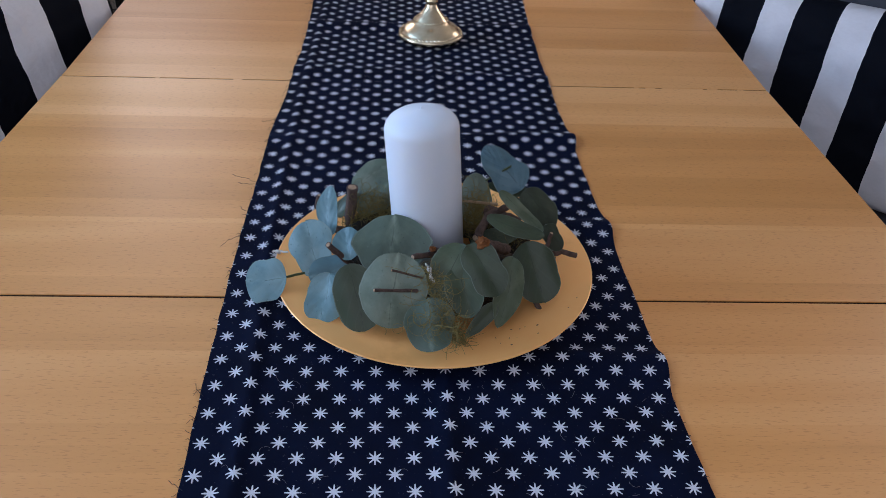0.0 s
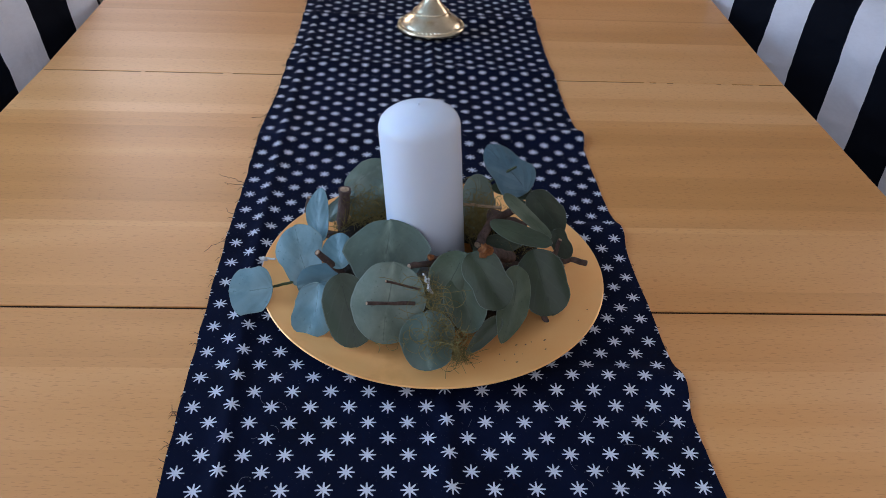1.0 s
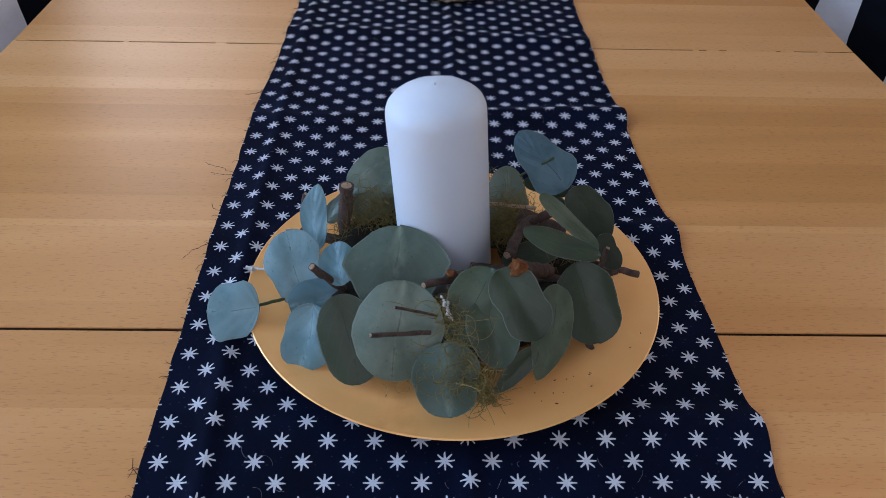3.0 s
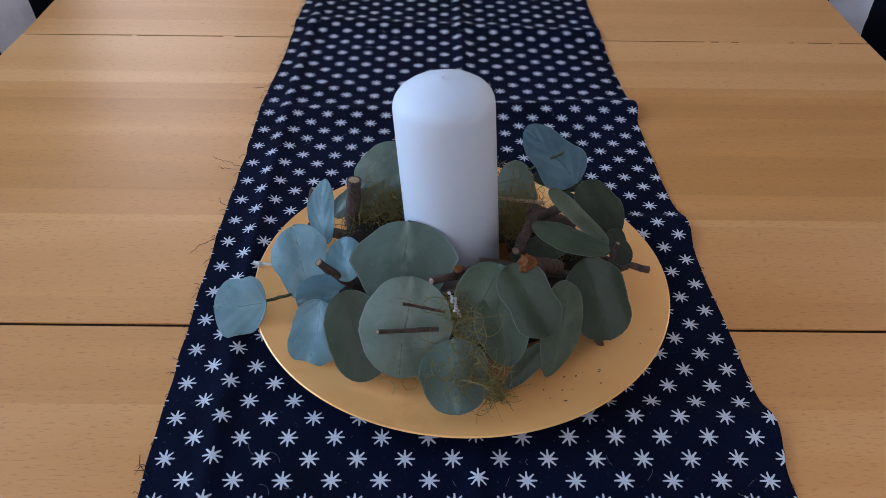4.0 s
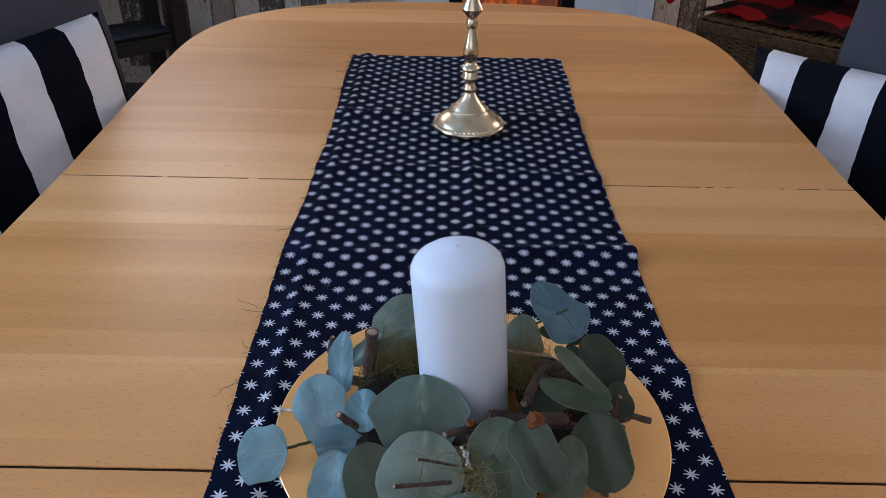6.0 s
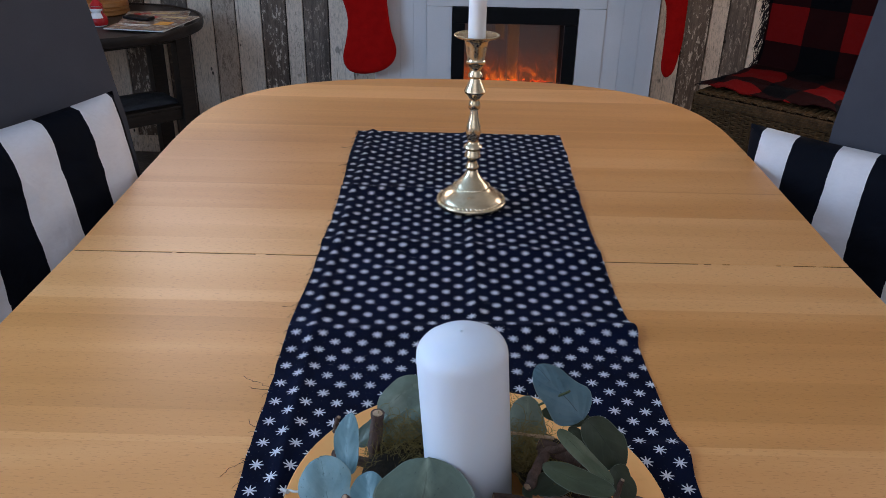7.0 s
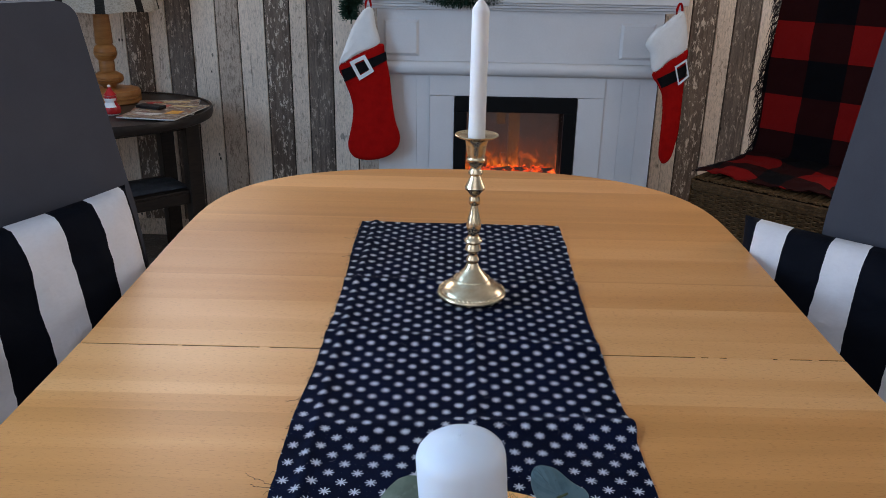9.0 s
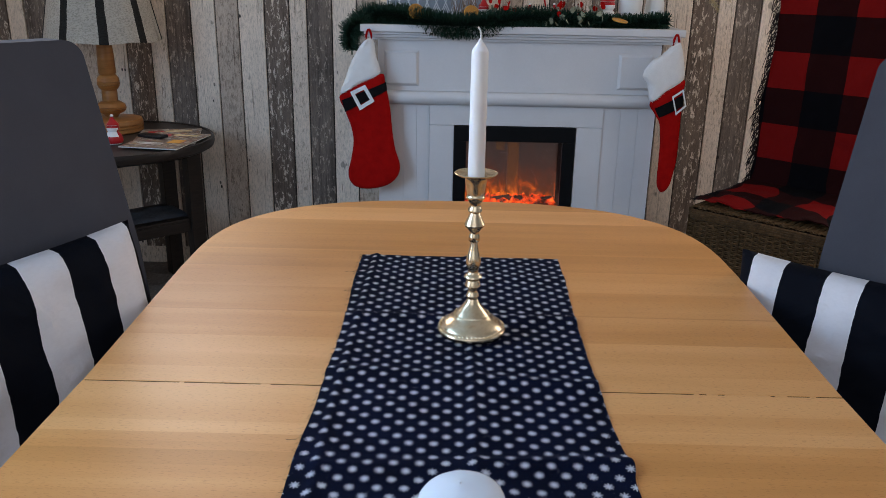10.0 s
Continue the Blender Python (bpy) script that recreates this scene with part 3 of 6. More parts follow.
def sheet(bm, nu, nv, place, uv=None, thick=0.0):
    """A grid of nu x nv cells through place(u, v), u and v from 0 to 1; uv(u, v) in metres; thick: closed below."""
    lay = bm.loops.layers.uv.verify()
    rows = [[bm.verts.new(place(i / nu, j / nv)) for i in range(nu + 1)] for j in range(nv + 1)]
    where = {}
    for j in range(nv + 1):
        for i in range(nu + 1):
            where[rows[j][i]] = (i / nu, j / nv)
    faces = [bm.faces.new((rows[j][i], rows[j][i + 1], rows[j + 1][i + 1], rows[j + 1][i])) for j in range(nv) for i in range(nu)]
    for f in faces:
        for lp in f.loops:
            a, b = where[lp.vert]
            lp[lay].uv = uv(a, b) if uv else (a, b)
    if thick:
        bm.normal_update()
        under = {v: bm.verts.new(v.co - v.normal * thick) for r in rows for v in r}
        for f in faces:
            g = bm.faces.new([under[v] for v in reversed(f.verts)])
            for lp, lq in zip(g.loops, reversed(list(f.loops))):
                lp[lay].uv = lq[lay].uv
        edge = [rows[0][i] for i in range(nu)] + [rows[j][nu] for j in range(nv)] + [rows[nv][i] for i in range(nu, 0, -1)] + [rows[j][0] for j in range(nv, 0, -1)]
        for a, b in zip(edge, edge[1:] + edge[:1]):
            g = bm.faces.new((b, a, under[a], under[b]))
            for lp in g.loops:
                w = lp.vert if lp.vert in where else a
                p = where[w]
                lp[lay].uv = uv(*p) if uv else p
    return bm


# ---------------- the room ----------------
WALL_Y, XL, XR, YN, TOP = 2.784, -2.1, 2.6, -1.45, 2.45
TABLE = 0.75

floor = tagged(finish("floor", boxed(XL - 0.12, XR + 0.12, YN - 0.12, WALL_Y + 0.12, -0.10, -0.012), FLOORING), "weathered grey oak plank floor", "floor", kind="structure")
tagged(finish("ceiling", boxed(XL - 0.12, XR + 0.12, YN - 0.12, WALL_Y + 0.12, TOP, TOP + 0.1), CEILING), "plain white painted ceiling", "ceiling", kind="structure")
HIGH = (-1.95, -0.81, 1.84, 2.40)


def pierced_wall(name, horizontal, fixed, inner, a0, a1, hole, label):
    """A wall with one rectangular opening. hole: from, to, sill, head."""
    bm = bmesh.new()
    h0, h1, s, t = hole
    for p, q, z0, z1 in ((a0, h0, 0, TOP), (h1, a1, 0, TOP), (h0, h1, 0, s), (h0, h1, t, TOP)):
        if z1 - z0 < 0.001:
            continue
        if horizontal:
            box(bm, p, q, fixed, inner, z0, z1)
        else:
            box(bm, fixed, inner, p, q, z0, z1)
    return tagged(finish(name, bm, PLASTER, smooth=False), label, "wall", kind="structure")


wall_back = pierced_wall("wall_back", True, WALL_Y + 0.012, WALL_Y + 0.12, XL - 0.12, XR + 0.12, HIGH, "wall clad with weathered vertical planks in greys and flaking white")
wall_back.data.materials[0] = BLACK_WOOD
pierced_wall("wall_left", False, XL - 0.12, XL, YN, WALL_Y + 0.012, (-0.91, 0.69, 0.87, 2.12), "plain white plastered wall with a wide window")
pierced_wall("wall_near", True, YN - 0.12, YN, XL, XR, (-0.85, 0.45, 0.0, 2.2), "plain white plastered wall with an assumed glazed door")
pierced_wall("wall_right", False, XR, XR + 0.12, YN, WALL_Y + 0.012, (1.19, 2.29, 0.95, 2.12), "plain white plastered wall with an added, unseen window")


def glazing(name, horizontal, at, a0, a1, z0, z1, cols, label):
    ob = thing(name, label, "window", kind="structure")
    t = 0.05

    def bar(p, q, s, h):
        return boxed(p, q, at - 0.03, at + 0.03, s, h, 0.004) if horizontal else boxed(at - 0.03, at + 0.03, p, q, s, h, 0.004)
    for p, q, s, h in ((a0, a1, z0, z0 + t), (a0, a1, z1 - t, z1), (a0, a0 + t, z0 + t, z1 - t), (a1 - t, a1, z0 + t, z1 - t)):
        part("window_frame", bar(p, q, s, h), PAINT, ob)
    w = (a1 - a0) / cols
    for i in range(1, cols):
        part("mullion", bar(a0 + i * w - 0.02, a0 + i * w + 0.02, z0 + t, z1 - t), PAINT, ob)
    return ob


glazing("window_1", False, XL - 0.06, -0.91, 0.69, 0.87, 2.12, 2, "white-framed window on the daylit side of the room")
glazing("window_4", False, XR + 0.06, 1.19, 2.29, 0.95, 2.12, 2, "added white-framed window, unseen, round the right fill lamp")
glazing("window_2", True, YN - 0.06, -0.85, 0.45, 0.0, 2.2, 2, "assumed white-framed glazed door behind the camera, unseen")
glazing("window_3", True, WALL_Y + 0.06, HIGH[0], HIGH[1], HIGH[2], HIGH[3], 2, "white-framed high window above the lamp")
tagged(finish("baseboard", boxed(XL, XR, WALL_Y - 0.012, WALL_Y - 0.002, 0, 0.075, 0.003), BOARD_PALE), "pale grey skirting board", "skirting", kind="structure")

# ---------------- dining table ----------------
HALF, END, GAP1, GAP2 = 0.478, 1.182, -0.1783, 0.291
MID = (GAP1 + GAP2) / 2


def half_width(y):
    d = abs(y - MID)
    bow = 0.012 * min(1.0, max(0.0, (d - 0.25) / 0.40))
    run, cap = END - MID - 0.40, 0.40
    w = HALF + bow
    return w if d <= run else w * max(0.0, 1 - ((d - run) / cap) ** 2.6) ** (1 / 2.6)


def panel_outline(y0, y1, n=48):
    ys = [y0 + (y1 - y0) * (0.5 - 0.5 * math.cos(math.pi * i / n)) for i in range(n + 1)]
    right = [(half_width(y), y) for y in ys]
    left = [(-half_width(y), y) for y in reversed(ys)]
    pts = []
    for p in right + left:
        if not pts or math.dist(p, pts[-1]) > 1e-4:
            pts.append(p)
    if math.dist(pts[0], pts[-1]) < 1e-4:
        pts.pop()
    return pts


def dining_table():
    ob = thing("dining_table", "oiled beech extending table with rounded ends and open leaf joints", "table")
    for y0, y1 in ((2 * MID - END, GAP1 - 0.0014), (GAP1 + 0.0014, GAP2 - 0.0013), (GAP2 + 0.0013, END)):
        part("tabletop", prism(bmesh.new(), panel_outline(y0, y1), TABLE - 0.026, TABLE, 0.0005), BEECH, ob)
    # dark strips paint the joints' shade; the far joint is closed in places
    part("joint_shade", boxed(-HALF + 0.002, HALF - 0.002, GAP1 - 0.0013, GAP1 + 0.0013, TABLE - 0.014, TABLE - 0.0010), JOINT_SHADE, ob)
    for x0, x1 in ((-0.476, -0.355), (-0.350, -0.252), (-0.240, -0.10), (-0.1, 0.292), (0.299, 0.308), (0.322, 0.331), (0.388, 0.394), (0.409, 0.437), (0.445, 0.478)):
        part("joint_shade", boxed(x0, x1, GAP2 - 0.0012, GAP2 + 0.0012, TABLE - 0.014, TABLE - 0.0008), JOINT_SHADE, ob)
    for x0, x1 in ((-0.3551, -0.3499), (-0.2521, -0.2399), (0.2921, 0.2989), (0.3081, 0.3219), (0.3311, 0.3879), (0.3941, 0.4089), (0.4371, 0.4449)):
        part("joint_filler", boxed(x0, x1, GAP2 - 0.0013, GAP2 + 0.0013, TABLE - 0.012, TABLE - 0.0002), BEECH, ob)
    # Unseen rails added to keep light from below out of the gaps
    for y in (GAP1, GAP2):
        part("gap_light_stop", boxed(-0.335, 0.335, y - 0.045, y + 0.045, TABLE - 0.050, TABLE - 0.0265, 0.002), BLACK_WOOD, ob, "unseen dark rail added to block light under the leaf joint")
    for x in (-0.36, 0.36):
        part("apron", boxed(x - 0.011, x + 0.011, -0.62, 0.74, 0.64, TABLE - 0.028, 0.002), BEECH, ob)
    for y in (-0.62, 0.74):
        part("apron", boxed(-0.348, 0.348, y - 0.011, y + 0.011, 0.64, TABLE - 0.028, 0.002), BEECH, ob)
    for x in (-0.345, 0.345):
        for y in (-0.60, 0.72):
            part("leg", boxed(x - 0.032, x + 0.032, y - 0.032, y + 0.032, 0.0, TABLE - 0.028, 0.006), BEECH, ob)
    return ob


dining_table()

# ---------------- table runner ----------------
RUN_X, RUN_Y0, RUN_Y1 = 0.18, -1.02, 0.7885


# packing folds across the cloth: place at the edges, height at the edges
FOLDS = ((0.690, 0.690, 0.0016, 0.0020), (0.507, 0.511, 0.0054, 0.0044), (0.331, 0.307, 0.0036, 0.0040), (0.117, 0.130, 0.0018, 0.0050), (-0.075, -0.060, 0.0016, 0.0044), (-0.262, -0.256, 0.0010, 0.0044), (-0.45, -0.45, 0.0020, 0.003))


def cloth_z(x, y):
    z = 0.0016 + 0.0010 * noise.noise((x * 9, y * 7, 3.1)) + 0.0006 * noise.noise((x * 30, y * 24, 1.7))
    s = min(1.0, max(0.0, 0.5 + x / (1.3 * RUN_X)))
    for y0, y1, a0, a1 in FOLDS:
        d = y - (y0 + (y1 - y0) * s) - 0.003 * noise.noise((x * 14, y0 * 9, 0.3))
        d /= 0.024 if d < 0 else 0.010
        z += 1.2 * (a0 + (a1 - a0) * s) * math.exp(-d * d) * (0.85 + 0.3 * noise.noise((x * 8 + y0 * 31, 0.5, 2.2)))
    for xc, a, drop in ((0.015, 0.0032, 0.0), (-0.154, 0.0036, 0.020)):
        d = (x - xc - drop * max(0.0, 0.1 - y) / 0.4 - 0.003 * noise.noise((y * 5, xc * 70, 0.9))) / 0.0060
        z += a * math.exp(-d * d)
    return TABLE + max(0.0012, z)


def drift(y):
    return 0.0135 * (max(0.0, 0.06 - y) / 0.5) ** 1.3


def cloth_x(u, y):
    s = 2 * u - 1
    wav = 0.0030 * noise.noise((y * 6 + 9 * (s > 0), 4.4, 0.0)) + 0.0012 * noise.noise((y * 40, 1.4 + s, 0.0))
    for yc in (0.128, -0.062, -0.262):
        wav += 0.0045 * math.exp(-((y - yc) / 0.02) ** 2) * (s > 0)
    wav -= 0.0055 * math.exp(-((y - 0.38) / 0.22) ** 2)
    return s * RUN_X + wav * s * s * s + drift(y) + (0.005 * min(1.0, max(0.0, -0.1 - y) / 0.3) if s < 0 else 0.0) * abs(s)


def table_runner():
    ob = thing("table_runner", "navy cotton table runner printed with white stars, edges frayed", "table runner")

    def place(u, v):
        y = RUN_Y0 + (RUN_Y1 - RUN_Y0) * v + 0.002 * noise.noise((u * 9, v, 7.0)) * (v > 0.999)
        x = cloth_x(u, y)
        return (x, y, cloth_z(x, y))
    def print_place(u, v):
        """The print's skew and narrowing are fitted to the camera's view."""
        y = RUN_Y0 + (RUN_Y1 - RUN_Y0) * v
        x = cloth_x(u, y) - drift(y)
        view_squeeze = 1 - 0.032 * min(1.0, max(0.0, (0.02 - y) / 0.30))
        return ((x + 0.1415) / view_squeeze - 0.1415, y + (0.0085 + 0.053 * y) * x)
    part("cloth", sheet(bmesh.new(), 90, 560, place, print_place, 0.0006), STAR_CLOTH, ob)
    fr = random.Random(11)
    fuzz = bmesh.new()
    for k in range(330):
        side = fr.choice((-1, -1, 1))
        y = fr.uniform(RUN_Y0, RUN_Y1)
        x = cloth_x((side + 1) / 2, y)
        ln = fr.uniform(0.0015, 0.0055) * (1.4 if side < 0 else 0.7)
        a = fr.uniform(-0.9, 0.9)
        p0 = Vector((x - side * 0.001, y, TABLE + 0.0022))
        p1 = p0 + Vector((side * ln * math.cos(a) * 0.6, ln * math.sin(a) * 0.6, 0.001 * fr.random()))
        p2 = p0 + Vector((side * ln * math.cos(a), ln * math.sin(a) + fr.uniform(-0.003, 0.003), -0.0012))
        tube(fuzz, (p0, p1, p2), (0.00022, 0.0002, 0.00012), 3, False)
    tagged(part("frayed_edge", fuzz, THREAD, ob), kind="stuff")
    lint = bmesh.new()
    for k in range(150):
        x, y = fr.uniform(-0.155, 0.165), fr.choice((fr.uniform(-0.56, -0.28), fr.uniform(0.0, 0.70)))
        a, bend, ln = fr.uniform(0, 6.28), fr.uniform(-2.6, 2.6), fr.uniform(0.003, 0.012)
        pts = []
        for i in range(7):
            pts.append((x, y, cloth_z(x, y) + 0.0003 + 0.0006 * math.sin(i * 0.5)))
            x, y, a = x + ln / 6 * math.cos(a), y + ln / 6 * math.sin(a), a + bend / 6
        tube(lint, pts, 0.00010, 3, False)
    tagged(part("lint", lint, LINT, ob, "pale curled lint hairs"), kind="stuff")

    def loose(y, pts, side=-1, r=0.00022):
        x = cloth_x((side + 1) / 2, y)
        line = []
        for p, q in zip(pts, pts[1:]):
            for i in range(5):
                dx, dy, dz = (a + (b - a) * i / 5 for a, b in zip(p, q))
                w = 0.0022 * min(1.0, max(0.0, dx / 0.006))
                line.append((x + side * dx + w * noise.noise((dx * 300, y * 50, 0.2)), y + dy + 1.6 * w * noise.noise((dx * 260, y * 50, 5.2)), TABLE + dz))
        part("loose_thread", tube(bmesh.new(), line, r, 4), THREAD, ob)
    loose(0.012, ((-0.004, 0, 0.003), (0.010, 0.004, 0.006), (0.022, 0.012, 0.004), (0.028, 0.020, 0.001)))
    loose(0.010, ((-0.004, 0, 0.003), (0.012, 0.000, 0.003), (0.022, 0.007, 0.001)))
    loose(-0.045, ((-0.003, 0, 0.003), (0.006, 0.006, 0.002), (0.009, 0.016, 0.001)))
    loose(-0.085, ((-0.003, 0, 0.003), (0.010, -0.008, 0.002), (0.017, -0.020, 0.001)))
    loose(0.165, ((-0.003, 0, 0.003), (0.008, -0.001, 0.002), (0.018, -0.004, 0.001)))
    loose(-0.300, ((-0.003, 0, 0.003), (0.004, 0.008, 0.002), (0.006, 0.018, 0.001)))
    loose(-0.385, ((-0.003, 0, 0.003), (0.004, 0.006, 0.002), (0.009, 0.010, 0.001)))
    loose(0.700, ((-0.003, 0, 0.003), (0.010, -0.004, 0.001), (0.022, 0.000, 0.001)))
    loose(0.610, ((-0.003, 0, 0.003), (0.008, 0.001, 0.001), (0.013, -0.001, 0.001)))
    loose(-0.560, ((-0.003, 0, 0.003), (0.006, 0.006, 0.002), (0.012, 0.004, 0.001)), 1)
    return ob


table_runner()

# ---------------- gold charger plate, candle and wreath ----------------
PX, PY = 0.008, -0.142


def charger_plate():
    ob = thing("charger_plate", "round gold lacquered charger plate on the runner", "plate", pose(PX, PY, TABLE + 0.0042))
    prof = [(0, 0.0035), (0.088, 0.0035), (0.093, 0.0045), (0.100, 0.0075), (0.118, 0.0100), (0.1380, 0.0122), (0.1406, 0.0128), (0.1414, 0.0122), (0.1408, 0.0112), (0.118, 0.0080), (0.101, 0.0050), (0.094, 0.0010), (0.088, 0.0), (0, 0.0)]
    part("dish", lathe(bmesh.new(), prof, 128), GOLD, ob)
    return ob


charger_plate()


def pillar_candle():
    base = Vector((0.0045, -0.140, TABLE + 0.0085))
    ob = thing("pillar_candle", "thick white unlit pillar candle leaning slightly in the wreath", "candle", Matrix.Translation(base) @ Euler((0, radians(-4.3), 0)).to_matrix().to_4x4())
    r, h = 0.0308, 0.1545
    prof = [(0, 0), (r - 0.001, 0), (r, 0.002), (r, h - 0.0170), (r - 0.0004, h - 0.0140), (r - 0.0016, h - 0.0108), (r - 0.0040, h - 0.0078), (r - 0.0080, h - 0.0050), (r - 0.0135, h - 0.0028), (r - 0.0200, h - 0.0012), (0.0048, h - 0.0002), (0.0022, h + 0.0004), (0, h + 0.0006)]
    part("wax_body", lathe(bmesh.new(), prof, 96), WAX, ob)
    wick = bmesh.new()
    tube(wick, ((0, 0, h - 0.001), (0.0004, -0.0006, h + 0.0016), (0.0010, -0.0006, h + 0.0018)), (0.0008, 0.0007, 0.0005), 6)
    part("wick", wick, WAX, ob, "short wick coated in wax")
    return ob


pillar_candle()

wreath = thing("eucalyptus_wreath", "wreath of grey-green eucalyptus leaves, brown twigs and dry moss", "wreath")


def leaf_mesh(w, l, fold, curl, seed, point=0.0, bend=0.0):
    """A round leaf in x (across) and y (stalk to tip), thin but closed."""
    lr = random.Random(seed)
    bm = bmesh.new()
    wob = [lr.uniform(-0.10, 0.10) for _ in range(4)]
    ph = lr.uniform(0, 6)

    def place(u, v):
        s, t = 2 * u - 1, v
        y = -math.cos(math.pi * t)
        half = max(0.0, 1 - abs(y) ** 2.25) ** 0.5
        half *= 1.0 + wob[0] * math.sin(3 * y + ph) + wob[1] * math.cos(5 * y + ph) + 0.014 * math.sin(13 * y + 2 * ph) * (1 if s > 0 else -1)
        half *= 1 - point * 0.75 * (y + 0.35) * (1 if y > -0.35 else 0.35)
        x = s * half + 0.06 * math.sin(2.2 * y + ph) * (1 - abs(y)) + bend * (y * y - 0.4)
        z = fold * abs(s) * half * 0.55 - curl * (x * x + 0.7 * y * y) * 0.85
        z += 0.075 * math.sin(3.1 * y + ph) * s + 0.045 * math.sin(4.3 * x + ph * 2)
        return (x * w / 2, y * l / 2, z * min(w, l) / 2)
    sheet(bm, 14, 16, place, None, 0.00045)
    bmesh.ops.remove_doubles(bm, verts=bm.verts, dist=0.00002)
    return bm


leaf_count = [0]


def leaf(p, nor, tip, w, l, fold, curl, mat, point=0.0, bend=0.0):
    leaf_count[0] += 1
    ob = part("leaf", leaf_mesh(w, l, fold, curl, leaf_count[0], point, bend), mat, wreath)
    z = Vector(nor).normalized()
    y = (Vector(tip) - z * Vector(tip).dot(z)).normalized()
    x = y.cross(z)
    ob.matrix_world = Matrix.Translation(p) @ Matrix((x, y, z)).transposed().to_4x4()


def twig(a, b, r, mat=None, end=None):
    a, b = Vector(a), Vector(b)
    tr = random.Random(round(r * 1e5) + round(a.x * 1e4))
    n = 7
    pts = [a.lerp(b, i / n) + Vector((tr.uniform(-1, 1), tr.uniform(-1, 1), tr.uniform(-1, 1))) * r * 0.28 * (0 < i < n) for i in range(n + 1)]
    ob = part("twig", tube(bmesh.new(), pts, [r * tr.uniform(0.9, 1.1) for _ in pts], 10), mat or BARK, wreath)
    if r > 0.0008 and mat is None:
        d = (a - b).normalized()
        if end:
            knob = bmesh.new()
            bmesh.ops.create_icosphere(knob, subdivisions=3, radius=r * 1.12, matrix=Matrix.Translation(a + Vector((0, -0.2, 0.35)) * r))
            for v in knob.verts:
                v.co += (v.co - a) * 0.55 * noise.noise(v.co * 420)
            part("broken_end", knob, end, ob, "orange splintered wood")
            return
        part("cut_end", tube(bmesh.new(), (a - d * 0.0004, a + d * 0.0005), (r * 0.82, r * 0.72), 9), CUT_WOOD, ob)


def moss(p, s):
    mr = random.Random(round(p[0] * 1e4) + 7)
    bm = bmesh.new()
    c = Vector(p)
    for _ in range(int(15000 * s)):
        q = c + Vector((mr.gauss(0, 1), mr.gauss(0, 1), mr.gauss(0, 0.55))) * s * 0.55
        d = Vector((mr.uniform(-1, 1), mr.uniform(-1, 1), mr.uniform(-0.6, 0.8))).normalized()
        e = Vector((mr.uniform(-1, 1), mr.uniform(-1, 1), mr.uniform(-1, 1))).normalized()
        ln = mr.uniform(0.006, 0.022) * (0.55 + s / 0.03)
        tube(bm, (q, q + d * ln * 0.3 + e * ln * 0.05, q + d * ln * 0.55 + e * ln * 0.22, q + d * ln * 0.62 + e * ln * 0.5), (0.00020, 0.00020, 0.00018, 0.00010), 3, False)
    tagged(part("moss_tuft", bm, MOSS, wreath), kind="stuff")


def moss_strands(a, b, spread, n):
    """Long curling hairs of moss strewn between a and b."""
    mr = random.Random(n)
    bm = bmesh.new()
    for _ in range(n):
        p = Vector(a).lerp(Vector(b), mr.random()) + Vector((mr.gauss(0, 1), mr.gauss(0, 0.3), mr.gauss(0, 0.3))) * spread
        d = Vector((mr.uniform(-1, 1), mr.uniform(-0.7, 0.4), mr.uniform(-0.8, 0.5))).normalized()
        axis = Vector((mr.uniform(-0.4, 0.4), -0.8, 0.6))
        turn, ln = mr.uniform(-0.75, 0.75), mr.uniform(0.0014, 0.0034)
        pts = []
        for i in range(9):
            pts.append(p.copy())
            p += d * ln
            d = Matrix.Rotation(turn + mr.uniform(-0.2, 0.2), 3, axis) @ d
        tube(bm, pts, mr.uniform(0.00012, 0.00022), 3, False)
    tagged(part("moss_hair", bm, MOSS, wreath, "curling yellow moss hairs"), kind="stuff")


def wreath_ring():
    """The core of bent twigs that the leaves are tied to."""
    bm = bmesh.new()
    wr = random.Random(5)
    for k in range(26):
        a0, span = wr.uniform(0, 6.28), wr.uniform(1.2, 2.4)
        rad, hgt, r = 0.062 + wr.uniform(-0.020, 0.014), 0.766 + wr.uniform(0, 0.018), wr.uniform(0.0015, 0.0040)
        pts = [(PX + rad * math.cos(a0 + span * i / 9), PY + rad * math.sin(a0 + span * i / 9), hgt + 0.004 * math.sin(3 * i + k)) for i in range(10)]
        tube(bm, pts, r, 7)
    tagged(part("twig_ring", bm, BARK, wreath), kind="stuff")
    # Added core, coloured near black for the shade between the leaves
    core = bmesh.new()

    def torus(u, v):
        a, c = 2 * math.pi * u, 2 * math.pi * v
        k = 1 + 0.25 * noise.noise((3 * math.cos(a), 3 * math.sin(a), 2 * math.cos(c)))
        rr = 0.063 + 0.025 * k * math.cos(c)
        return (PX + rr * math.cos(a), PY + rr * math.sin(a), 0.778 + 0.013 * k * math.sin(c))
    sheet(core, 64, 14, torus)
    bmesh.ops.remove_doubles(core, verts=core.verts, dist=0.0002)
    part("shade_core", core, GAP_SHADE, wreath, "added near-black core for the shade between the leaves")


